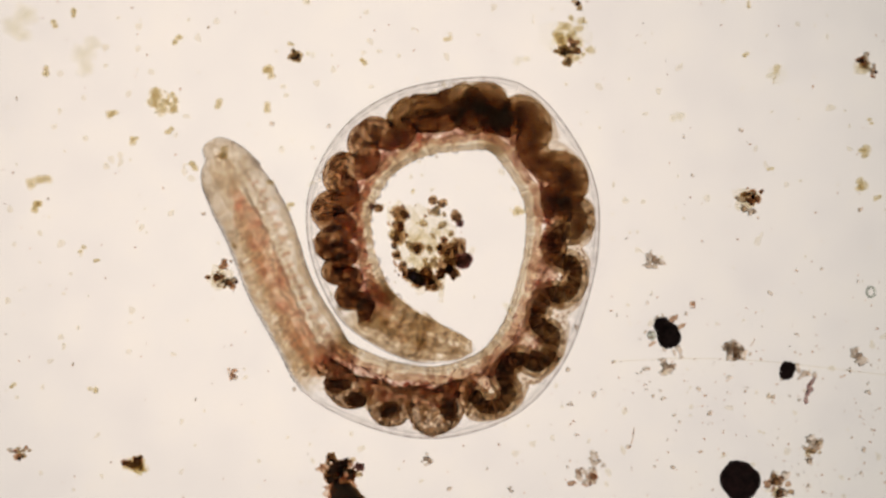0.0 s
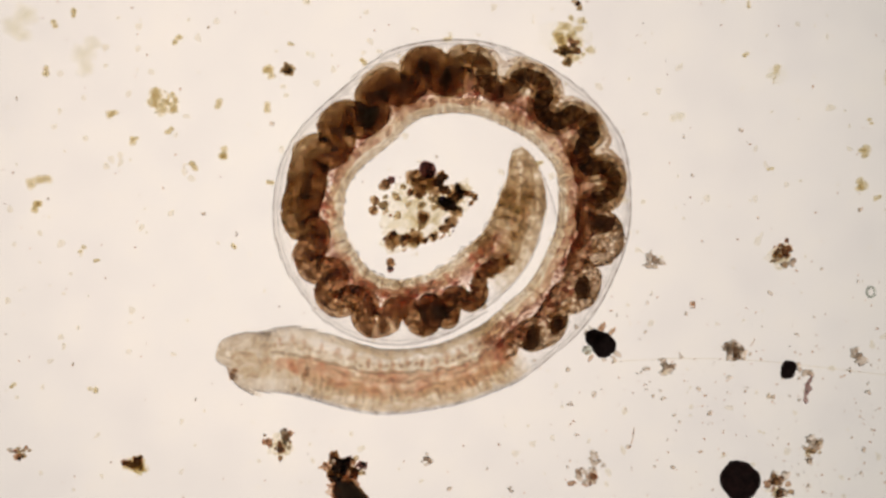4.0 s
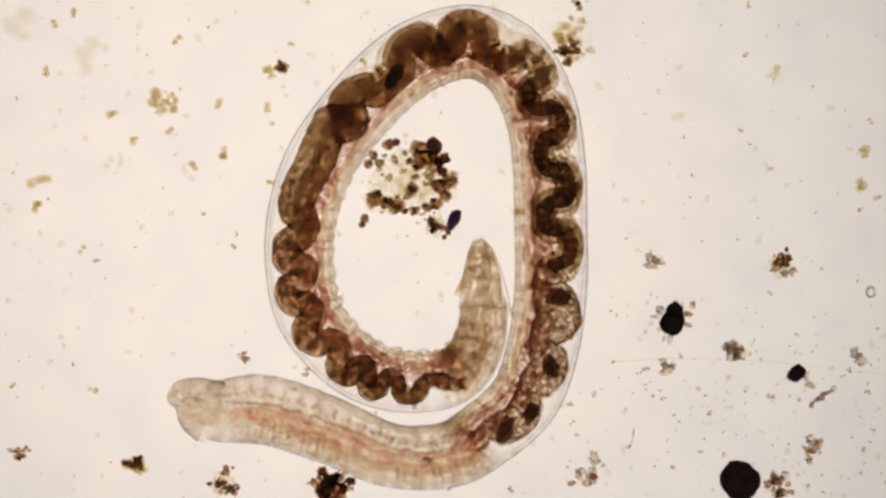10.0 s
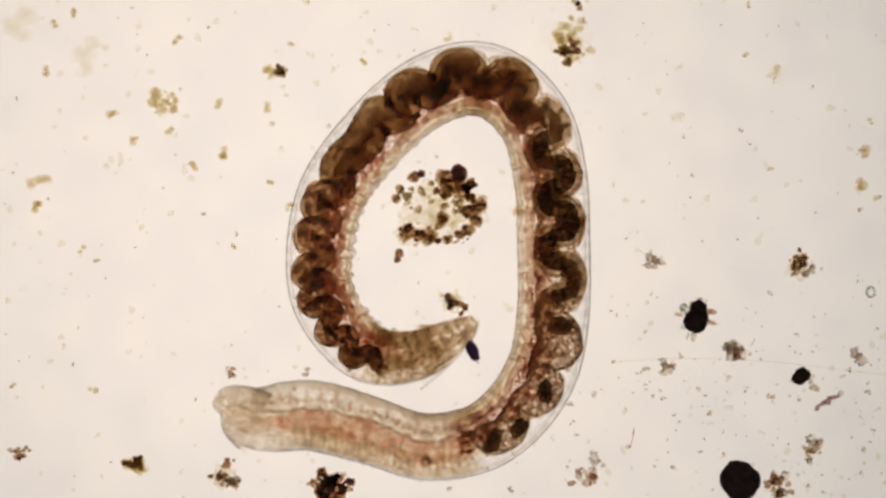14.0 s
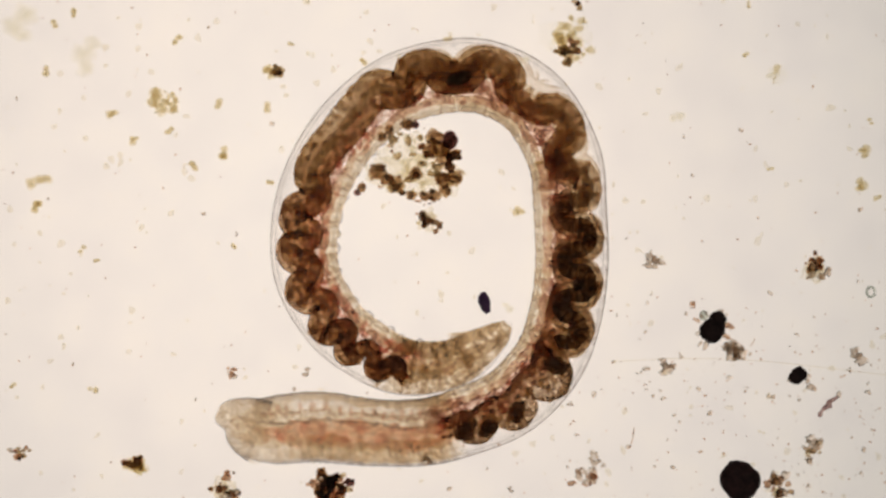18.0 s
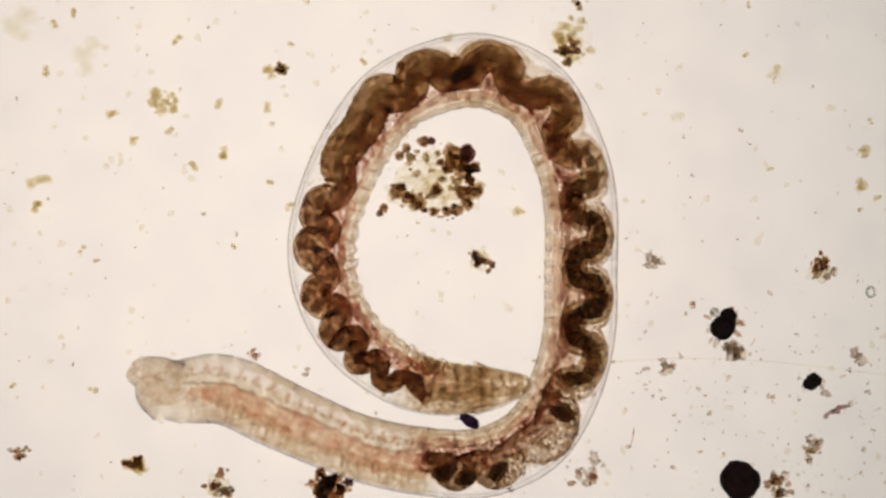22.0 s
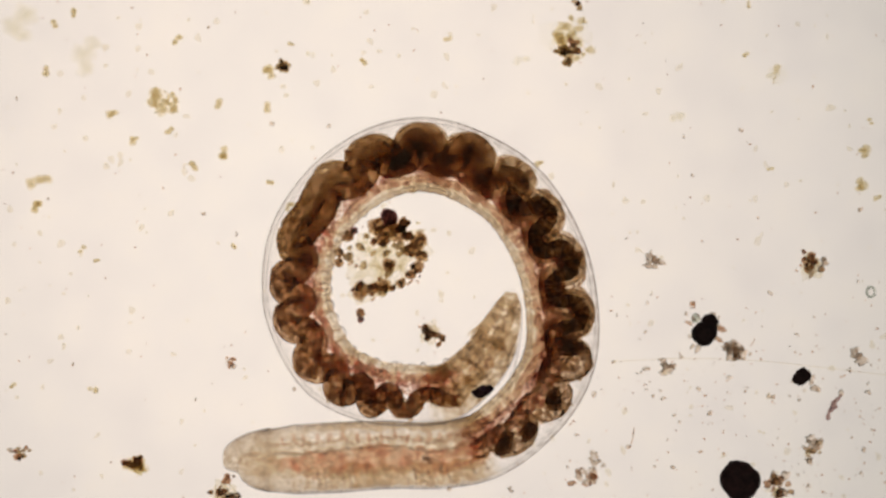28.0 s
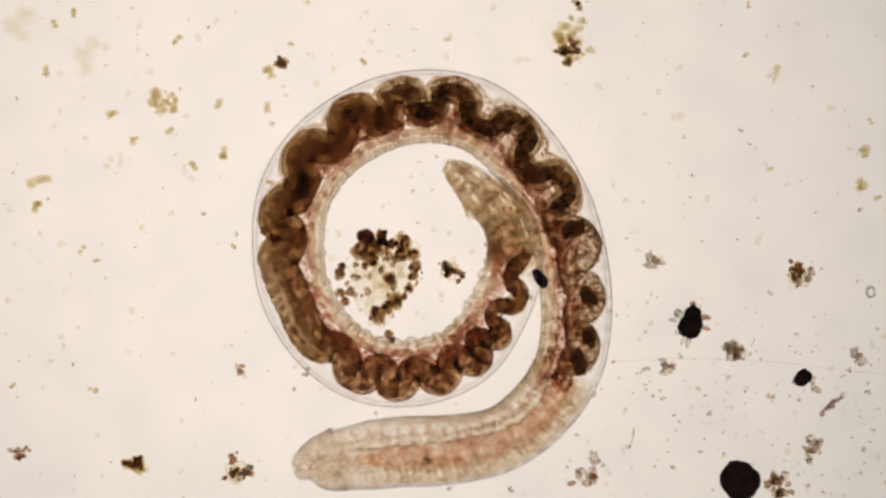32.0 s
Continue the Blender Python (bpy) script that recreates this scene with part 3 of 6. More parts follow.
def build_worm():
    rng = random.Random(7)
    worm = tagged(new("worm"), "translucent curled water worm with a dark brown looped gut", "worm")
    pieces = []                     # (part, its share of the length, its flank: -1, 1, or 0 for the whole)
    # head: hooded front lobe, with the mouth fold under it
    s0 = FIRST * 0.5
    end = (FIRST * LENGTH + SPAN) / LENGTH

    def brow(q, shy=0.0):
        return float(np.interp(q * LENGTH, (0, 2, 6, 12, 24, 45, 82, 120), (7, 16, 24, 30, 39, 49, 58, 61))) - shy

    def chin(q, shy=0.0):
        return float(np.interp(q * LENGTH, (0, 2, 6, 12, 20, 26, 30, 36, 46, 58, 82, 120), (0, -9, -15, -18, -20, -21, -26, -36, -44, -50, -56, -61))) + shy

    def fade(q):
        return min(1.0, max(0.0, (end - q) * LENGTH / SPAN / 1.6))

    head = part("head", sleeve("head", s0, chin, brow, None, SKIN, -s0 * LENGTH, s0 * LENGTH + 6, lambda q: 0.06, 36, 28, graze=True), worm, "clear rounded head lobe")
    part("flesh", sleeve("flesh", s0, lambda q: chin(q, 2), lambda q: brow(q, 2), 42, FLESH, 2 - s0 * LENGTH, (end - s0) * LENGTH, fade, 40, 24, gain=1.0), head, "pale buff flesh")
    fold = smooth_path([(-13, -22), (-12, -8), (-4, 5), (10, 12), (32, 15)], 6)
    part("mouth_fold", gut_tube("mouth_fold", fold, 1.6, LINE, rng, 0.3, z=30, presence=0.55), head, "curved mouth fold")
    v, f = lumps([(26, -6, 0, 36, 22, 20)], rng, 3, 0.2)
    part("throat", mesh_of("throat", v, f, MUSCLE, presence=[0.5] * len(v)), head, "pale throat")
    pieces.append((head, s0, 0))
    for i in range(RINGS):
        s = ring_share(i)
        fore, aft = s < GUT_FROM + 0.004, s > GUT_TO - 0.006
        if fore:
            # the fore body stretches thin: its flanks draw in towards its middle
            r = girth(s)
            seg = part("body_segment", sleeve("body_segment", s, lambda q: -girth(q) * 0.55 + 5 * waver(q, 70, 71), lambda q: girth(q) * 0.55 + 5 * waver(q, 70, 72), 40, FLESH, gain=0.35), worm, "pale buff flesh")
            flanks = []
            for side in (-1, 1):
                flank = part("body_flank", skin_ring("body_flank", s, 1.5, 0.046, side=side), worm, "clear ringed skin of the fore body")
                near, far = (lambda q: 6 * waver(q, 80, 73)), (lambda q, side=side: side * girth(q) * 0.94)
                part("flesh", sleeve("flesh", s, far if side < 0 else near, near if side < 0 else far, 50, FLESH, gain=0.56), flank, "pale buff flesh")
                pieces.append((flank, s, side))
                flanks.append(flank)
            outer, inner = flanks
        else:
            seg = part("body_segment", skin_ring("body_segment", s, 1.5, 0.029), worm)
        pieces.append((seg, s, 0))
        if fore:
            if s > 0.045:
                def sway(q):
                    return 4 * math.sin(q * 60) + 3 * waver(q, 120, 15)

                def wide(q):
                    return (19 + 3 * waver(q, 140, 16)) * min(1.0, max(0.05, (q - 0.035) / 0.04))
                part("fore_gut", sleeve("fore_gut", s, lambda q: -5 + sway(q) - wide(q) + 5 * waver(q, 210, 61), lambda q: -5 + sway(q) + wide(q) + 5 * waver(q, 190, 62), 14, ROSY, gain=0.5), seg, "rosy fore gut")
                part("fore_gut", sleeve("fore_gut", s, lambda q: -6 + sway(q) - 1.4 * wide(q) + 7 * waver(q, 170, 63), lambda q: -4 + sway(q) + 0.8 * wide(q) + 7 * waver(q, 150, 64), 14, ROSY, gain=0.5, z=3), seg, "rosy fore gut")
                pts = [(x, 12 + sway(s + x / LENGTH) + rng.uniform(-1.5, 1.5)) for x in (-16, -11, -5, 0, 5, 11, 16)]
                part("vein", gut_tube("vein", pts, 2.4, DUSK, rng, 0.9, z=6, sides=8, presence=0.32), seg, "thin reddish vein along the gut")
                part("muscle_block", sleeve("muscle_block", s, lambda q: -girth(q) + 7 + 3 * waver(q, 95, 18), lambda q: -16 + 8 * waver(q, 130, 19), 18, MUSCLE, gain=min(1.0, 14 * (s - 0.04))), outer, "yellowish muscle blocks")
                x, top = rng.uniform(-4, 4), r - rng.uniform(17, 22)
                pts = [(x + rng.uniform(-1, 1), top - rng.uniform(14, 20) * q) for q in (0, .25, .5, .75, 1)]
                part("muscle_block", gut_tube("muscle_block", pts, rng.uniform(3, 5), BLUSH, rng, 0.4, sides=10, taper=3.0), inner, "reddish muscle block")
                for x in (-6, 6):
                    low = rng.uniform(0.72, 0.92)
                    pts = [(x + rng.uniform(-1.2, 1.2) + 5 * q, -17 - (r * low - 17) * q) for q in (0, .25, .5, .75, 1)]
                    part("septum", gut_tube("septum", pts, rng.uniform(1.4, 2.8), DUSK, rng, 0.9, z=8, sides=8, presence=rng.uniform(0.05, 0.42)), outer)
                    it = [(x + rng.uniform(-2, 2), 28 + sway(s) + rng.uniform(-2, 2), 10, rng.uniform(2, 4), rng.uniform(3, 6), 3)]
                    part("muscle_spot", mesh_of("muscle_spot", *lumps(it, rng, 2, 0.35), TAN, presence=[0.6] * 42), inner, "small brownish muscle spot")
                part("skin_fold", sleeve("skin_fold", s, lambda q: girth(q) - 17 + 7 * waver(q, 120, 17), lambda q: girth(q) - 1, 20, FOLD, gain=min(0.6, 8 * (s - 0.04))), inner)
        elif aft:
            part("flesh", sleeve("flesh", s, lambda q: -girth(q) * 0.93, lambda q: girth(q) * 0.93, 46, TAIL), seg, "buff tail flesh")
            if i % 2:
                part("septum", septum(s, rng), seg)
            part("skin_fold", skin_fold(s, FLESH), seg)
            for k in range(2):
                part("wrinkle", crease(s, rng), seg)
            for k in range(3):
                c = rng.uniform(3, 8)
                it = [(rng.uniform(-12, 12), rng.uniform(-0.6, 0.5) * girth(s), 20, c * 1.5, c, c * 0.5)]
                part("tail_spot", mesh_of("tail_spot", *lumps(it, rng, 2, 0.4), MUSCLE if k else TAN, presence=[0.8] * 42), seg, "brownish spot in the tail flesh")
            part("hind_gut", sleeve("hind_gut", s, lambda q: -8 - girth(q) * 0.3 + 9 * waver(q, 90, 21), lambda q: -2 + girth(q) * 0.3 + 12 * waver(q, 90, 22), 16, FLESH), seg, "buff hind gut")
        if not fore and not aft:
            part("body_wall", skin_ring("body_wall", s, 9 + 1.5 * waver(s, 40, 51), 0.009, 0.5), seg, "thin clear lining of the skin")
        if GUT_FROM - 0.01 < s < GUT_TO + 0.01:
            part("gland_cells", gland(s), seg, "mottled pink gland cells")
            part("gland_rim", sleeve("gland_rim", s, lambda q: 17 + 7 * waver(q, 170, 25), lambda q: 34 + 7 * waver(q, 150, 26), 16, RIM, z=12, gain=float(np.interp(s, (0.3, 0.5, 0.62, 0.9), (0.6, 0.7, 0.4, 0.4)))),
                 seg, "dark red granules along the gut")
            if s > 0.69 and rng.random() < 0.8:
                for i in range(rng.choice((1, 2, 3))):
                    c = rng.uniform(3, 6.5)
                    it = [(rng.uniform(-12, 12) + c * rng.uniform(-1, 1), rng.uniform(10, 40) + c * rng.uniform(-1, 1), 22, c * rng.uniform(0.6, 1.3), c * rng.uniform(0.5, 1.1), c * 0.5) for j in range(3)]
                    part("gland_patch", mesh_of("gland_patch", *lumps(it, rng, 2, 0.45), BLOOD), seg, "smooth pink-red gland patch")
            if rng.random() < 0.3:
                c = rng.uniform(3, 6)
                it = [(rng.uniform(-12, 12), rng.uniform(12, 32), 16, c * 1.4, c, c)]
                part("red_cell", mesh_of("red_cell", *lumps(it, rng, 2, 0.3), CELL), seg, "single red gland cell")
            edge = sleeve("skin_edge", s, lambda q: girth(q) - 31 + 5 * waver(q, 60, 2), lambda q: girth(q) - 9 + 3 * waver(q, 90, 8), 10, SKIN, gain=0.011, graze=True, z=20)
            part("skin_edge", edge, seg, "thin edge of the inner skin fold")
            if not aft:
                part("skin_fold", skin_fold(s, FOLD), seg, "pale fold of the inner skin")
                if s > 0.68 or rng.random() < 0.4:
                    part("wrinkle", crease(s, rng), seg)
    gut = [g for g in (gut_piece(worm, k, rng) for k in range(int(GUT_WAY[-1] / PACE) + 1)) if g]
    pouches = []
    for start, stop in ((-0.7, 2.59), (2.62, 8.9)):
        count = int((REST(stop) - REST(start)) / POUCH_PACE)
        for k in range(count + 1):
            w = REST(start) + k * POUCH_PACE
            ps = np.linspace(start - 0.5, stop + 0.5, 600)
            pouches.append(pouch_piece(worm, float(np.interp(w, [REST(p) for p in ps], ps)), k, rng))
    for p, y, length, width in PELLETS:
        winding = p > 8
        ob, q = min(gut if winding else pouches, key=lambda g: abs(g[1] - p))
        x = float(np.interp(p, GUT_P, GUT_WAY) - np.interp(q, GUT_P, GUT_WAY)) if winding else REST(p) - REST(q)
        it = [(0, 0, 3, length, width, 12)]
        turn = 0 if winding else 25
        part("gut_pellet", mesh_of("gut_pellet", *lumps(it, rng, 3, 0.14, (1.0, 0.85) if winding else (1.0, 0.6)), CLOT), ob, "dark brown pellet inside the gut",
             pose(x * STEP, y * STEP, 0, 0, 0, turn))
    # tail tip
    s1 = 1 - (1 - LAST) * 0.5
    n = 12
    a = LAST - 0.024
    path = [Vector(((a + (1 - a) * (1 - (1 - i / n) ** 1.6) - s1) * LENGTH * STEP, 0, 0)) for i in range(n + 1)]
    radii = [max(5.0, girth(a + (1 - a) * (1 - (1 - i / n) ** 1.6))) * STEP for i in range(n + 1)]
    v, f = tube(path, radii, 28, caps=False)
    v.append(path[-1] + Vector((3 * STEP, 0, 0)))
    f += [(n * 28 + k, n * 28 + (k + 1) % 28, len(v) - 1) for k in range(28)]
    # the tail's outline darkening for grazing light, again set as density
    clear = [0.016 / max(0.06, abs(math.sin(2 * math.pi * (k % 28) / 28))) ** 1.5 for k in range(len(v) - 1)] + [0.3]
    tail = part("tail", mesh_of("tail", v, f, SKIN, presence=clear), worm, "blunt clear tail tip")
    start = LAST - 1.2 * SPAN / LENGTH
    part("flesh", sleeve("flesh", s1, lambda q: -girth(q) * 0.93, lambda q: girth(q) * 0.93, 46, TAIL, (start - s1) * LENGTH, (0.9985 - s1) * LENGTH,
                         lambda q: min(1.0, max(0.0, (q - start) * LENGTH / SPAN / 1.2)), 26, 24), tail, "buff tail flesh")
    part("hind_gut", sleeve("hind_gut", s1, lambda q: -6 - girth(q) * 0.3 + 6 * waver(q, 90, 21), lambda q: -2 + girth(q) * 0.3 + 8 * waver(q, 90, 22), 16, FLESH, (start - s1) * LENGTH, (0.993 - s1) * LENGTH,
                            lambda q: min(1.0, max(0.0, (q - start) * LENGTH / SPAN / 1.2)), 22, 20), tail, "buff hind gut")
    part("skin_fold", sleeve("skin_fold", s1, lambda q: girth(q) * 0.35 + 4 * waver(q, 60, 2), lambda q: girth(q) * 0.95, 20, FOLD, (start - s1) * LENGTH, (0.995 - s1) * LENGTH,
                             lambda q: min(1.0, max(0.0, (q - start) * LENGTH / SPAN / 1.2)), 22, 20), tail)
    for k in range(7):
        x, r = rng.uniform(-34, 24), girth(s1 + 0.004)
        top = rng.uniform(0.2, 0.8) * r
        pts = smooth_path([(x, top), (x + rng.uniform(-6, 10), top - 10), (x + rng.uniform(-4, 12), top - rng.uniform(18, 34))], 5)
        part("wrinkle", gut_tube("wrinkle", pts, rng.uniform(1.2, 2.4), LINE, rng, 0.4, z=10, sides=8, presence=rng.uniform(0.4, 0.9)), tail)
    pieces.append((tail, s1, 0))
    return worm, pieces, gut, pouches


# ---- what lies and drifts in the water ----
def clump(name, x, y, r, grains, mats, seed, label, sizes=(0.12, 0.3), group="drifting debris", high=0.5, category="debris", soft=(1.0, 0.72), loose=1.0, rough=0.5, film=None):
    """A ragged clump: an Empty at its base with one part a grain, each grown on to an earlier one; r is its radius in steps."""
    rng = random.Random(seed)
    ob = new(name)
    ob.location = spot(x, y)
    placed = []
    for k in range(3 if film else 0):
        a, q, g = rng.uniform(0, 6.283), r * rng.uniform(0.1, 0.4), r * rng.uniform(0.4, 0.6)
        me = mesh_of("film", *lumps([(0, 0, 0, g, g * rng.uniform(0.6, 0.9), g * 0.35)], rng, 3, 0.5), film)
        part("film", me, ob, "thin see-through film between the grains", at=Matrix.Translation((q * math.cos(a) * STEP, q * math.sin(a) * STEP, g * 0.5 * STEP)))
    for k in range(grains):
        g = max(1.4, r * (sizes[0] + (sizes[1] - sizes[0]) * rng.random() ** 2))
        px = py = 0.0
        if placed:
            for tries in range(12):
                ox, oy, og = placed[rng.randrange(len(placed))]
                a = rng.uniform(0, 6.283)
                q = (og + g) * rng.uniform(0.7, 1.15) * loose
                px, py = ox + q * math.cos(a), oy + q * math.sin(a)
                if math.hypot(px, py) < r * 0.95:
                    break
        placed.append((px, py, g))
        h = g * 0.8 + rng.uniform(0, r * high)
        me = mesh_of("grain", *lumps([(0, 0, 0, g, g * rng.uniform(0.65, 1), g * 0.8)], rng, 3 if g > 4 else 2, rough, soft), mats[rng.randrange(len(mats))])
        part("grain", me, ob, at=Matrix.Translation((px * STEP, py * STEP, h * STEP)))
    return tagged(ob, label, category, group)


def fleck(name, x, y, r, mat, seed, label, group="flecks on the glass", n=5, loose=1.0):
    """A small fleck of a few grains."""
    return clump(name, x, y, r, n, (mat,), seed, label, (0.22, 0.6), group, 0.1, soft=(1.0,), loose=loose, rough=0.7)


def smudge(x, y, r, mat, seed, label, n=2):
    """A fleck out of focus: its blur is built into the shape, as a few grains of many thin nested skins."""
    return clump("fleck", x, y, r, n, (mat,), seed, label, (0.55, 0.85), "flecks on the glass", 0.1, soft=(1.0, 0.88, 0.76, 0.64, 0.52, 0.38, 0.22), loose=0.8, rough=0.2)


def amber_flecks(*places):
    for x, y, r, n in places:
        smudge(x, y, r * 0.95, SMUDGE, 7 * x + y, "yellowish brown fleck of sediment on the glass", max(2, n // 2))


def brown_flecks(*places):
    for x, y, r, n in places:
        fleck("fleck", x, y, r, CRUMB if (x + y) % 3 or r > 8 else RUST, 7 * x + y, "small reddish brown fleck of sediment", n=n, loose=1.3)


def litter():
    seed = 300
    # flecks over the field, from its near edge across
    amber_flecks((20, 685, 8, 3), (66, 362, 15, 6), (70, 318, 17, 6), (82, 130, 11, 4), (95, 40, 10, 4), (148, 438, 11, 4), (160, 688, 12, 5),
        (168, 462, 6, 3), (195, 203, 11, 4), (235, 252, 10, 6), (297, 234, 9, 4), (340, 290, 12, 5), (130, 20, 9, 4), (512, 78, 8, 3))
    amber_flecks((310, 75, 12, 5), (388, 181, 13, 5), (395, 277, 15, 7), (416, 438, 7, 3), (473, 186, 11, 5), (475, 323, 9, 4), (480, 135, 15, 6),
        (515, 362, 12, 5), (645, 112, 9, 4), (730, 340, 6, 3), (738, 395, 5, 2))
    amber_flecks((790, 70, 9, 4), (922, 375, 12, 6), (958, 288, 9, 4), (1322, 95, 9, 4), (1325, 12, 8, 3), (1360, 300, 8, 3), (1375, 868, 9, 4),
        (1521, 322, 15, 7), (1530, 275, 15, 6), (1538, 212, 9, 4), (1549, 352, 9, 4))
    brown_flecks((20, 800, 10, 4), (345, 710, 5, 2), (520, 690, 5, 3), (545, 660, 7, 4), (665, 735, 5, 2), (755, 812, 12, 6),
        (905, 870, 8, 4), (1012, 715, 8, 4), (1020, 770, 5, 3), (1055, 810, 11, 6))
    brown_flecks((1066, 826, 6, 3), (1092, 560, 4, 2), (1107, 424, 4, 2), (1118, 832, 5, 2), (1128, 662, 5, 3), (1130, 600, 4, 2), (1140, 655, 8, 5),
        (1140, 681, 5, 2), (1150, 522, 4, 2), (1158, 463, 15, 8), (1170, 692, 4, 2), (1180, 650, 16, 8))
    brown_flecks((1180, 780, 4, 2), (1190, 640, 5, 2), (1205, 630, 6, 3), (1210, 240, 4, 2), (1212, 556, 5, 3), (1226, 538, 8, 4), (1240, 800, 4, 2),
        (1250, 700, 4, 2), (1262, 645, 5, 2), (1286, 612, 9, 5), (1300, 620, 16, 10), (1318, 688, 5, 2))
    brown_flecks((1320, 685, 5, 2), (1335, 600, 4, 2), (1395, 700, 4, 2), (1432, 815, 9, 4), (1440, 560, 3, 2), (1500, 655, 7, 3), (1520, 631, 14, 7),
        (1535, 680, 6, 2), (1535, 642, 5, 3))
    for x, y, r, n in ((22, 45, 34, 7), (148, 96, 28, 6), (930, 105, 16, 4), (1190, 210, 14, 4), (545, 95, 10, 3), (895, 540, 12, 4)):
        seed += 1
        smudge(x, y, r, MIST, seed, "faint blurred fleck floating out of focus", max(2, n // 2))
    clump("sediment_clump", 1372, 130, 24, 12, (SMUDGE, MIST), 20, "faint loose clump of pale sediment", (0.1, 0.3), "sediment clumps", loose=1.3, soft=(1.0, 0.8, 0.6, 0.4), film=MIST)
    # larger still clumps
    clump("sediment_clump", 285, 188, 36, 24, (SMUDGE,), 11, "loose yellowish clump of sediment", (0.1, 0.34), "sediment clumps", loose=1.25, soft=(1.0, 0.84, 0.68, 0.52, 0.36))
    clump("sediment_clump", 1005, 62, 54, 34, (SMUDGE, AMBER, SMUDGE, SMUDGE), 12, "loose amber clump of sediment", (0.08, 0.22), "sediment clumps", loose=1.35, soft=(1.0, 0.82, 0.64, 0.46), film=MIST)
    clump("sediment_clump", 1014, 82, 14, 6, (BARK, RUST, BARK), 13, "small dark brown clump of sediment", (0.3, 0.5), "sediment clumps")
    clump("sediment_clump", 1020, 8, 14, 6, (AMBER, DARK), 14, "small amber clump of sediment", (0.25, 0.4), "sediment clumps")
    clump("sediment_clump", 237, 820, 25, 18, (AMBER, SMUDGE, RUST, SMUDGE), 15, "brown clump of sediment", (0.16, 0.42), "sediment clumps", soft=(1.0, 0.82, 0.64, 0.46), film=FLECK)
    clump("sediment_clump", 1450, 801, 32, 26, (CRUMB, CRUMB, AMBER), 16, "loose brown clump of sediment", (0.1, 0.24), "sediment clumps", loose=1.3, soft=(1.0,))
    clump("sediment_clump", 1036, 852, 30, 24, (CRUMB, RUST, CRUMB), 17, "loose reddish clump of sediment", (0.1, 0.26), "sediment clumps", loose=1.3, soft=(1.0,))
    clump("sediment_clump", 1380, 864, 28, 26, (CRUMB, RUST, CRUMB, BARK), 18, "brown clump of sediment beside the black ball", (0.12, 0.3), "sediment clumps", loose=1.3, soft=(1.0,))
    clump("sediment_clump", 42, 806, 17, 9, (AMBER, RUST), 19, "yellowish brown clump of sediment", (0.2, 0.4), "sediment clumps")
    # the black ball
    rng = random.Random(5)
    ball = new("spore_ball", mesh_of("spore_ball", *lumps([(0, 0, 34, 35, 36, 34)], rng, 3, 0.07), SOOT))
    ball.location = spot(1308, 850)
    tagged(ball, "opaque black rounded ball lying on the glass", "ball")
    # grey shell
    ring = [Vector((9 * math.cos(a) * STEP * 0.8, 9 * math.sin(a) * STEP, 4 * STEP)) for a in np.linspace(0, 2 * math.pi * 0.97, 14)]
    sh = new("shell", mesh_of("shell", *tube(ring, [2.4 * STEP] * 14, 8), GREY))
    sh.location = spot(1541, 517)
    tagged(sh, "tiny grey ring-shaped shell on the glass", "shell")
    # hairs
    for pts, r, mat, label in ((((1122, 757), (1120, 775), (1113, 795)), 0.9, RUST, "short thin bent hair on the glass"),
                               (((416, 411), (420, 414), (418, 419)), 0.9, DARK, "tiny dark hair on the glass"),
                               (((1085, 640), (1200, 635), (1330, 638), (1450, 650), (1568, 664)), 0.9, HAZE, "long faint thread across the glass")):
        base = spot(*pts[0])
        path = [spot(x, y, 1.2) - base for x, y in smooth_path(pts, 8)]
        ob = new("hair", mesh_of("hair", *tube(path, [r * STEP] * len(path), 6), mat))
        ob.location = base
        tagged(ob, label, "hair", "hairs on the glass")
    # dust too fine to count
    rng = random.Random(21)
    for name, count, mat, sizes, lean, label in (("dust", 430, TAN, (0.9, 1.2, 1.5, 2.0, 2.6), 2, "fine brown dust strewn over the glass"),
                                                 ("crumbs", 80, CRUMB, (1.6, 2.2, 3.0, 4.4), 3, "clear brownish crumbs strewn over the glass"),
                                                 ("pale_dust", 300, HAZE, (2.5, 3.5, 5.0, 7.0), 1, "pale yellowish dust film on the glass")):
        items = []
        for k in range(count):
            x, y = rng.uniform(0, 1568), rng.uniform(0, 882)
            if k % lean:
                x, y = 1568 - abs(rng.gauss(0, 330)), 882 - abs(rng.gauss(0, 230))
            if 0 < x < 1568 and 0 < y < 882:
                g = rng.choice(sizes)
                items.append((x - 784, 441 - y, g * 0.5, g, g * 0.8, g * 0.5))
        tagged(new(name, mesh_of(name, *lumps(items, rng, 2 if mat is CRUMB else 1, 0.65), mat)), label, "dust", kind="stuff")


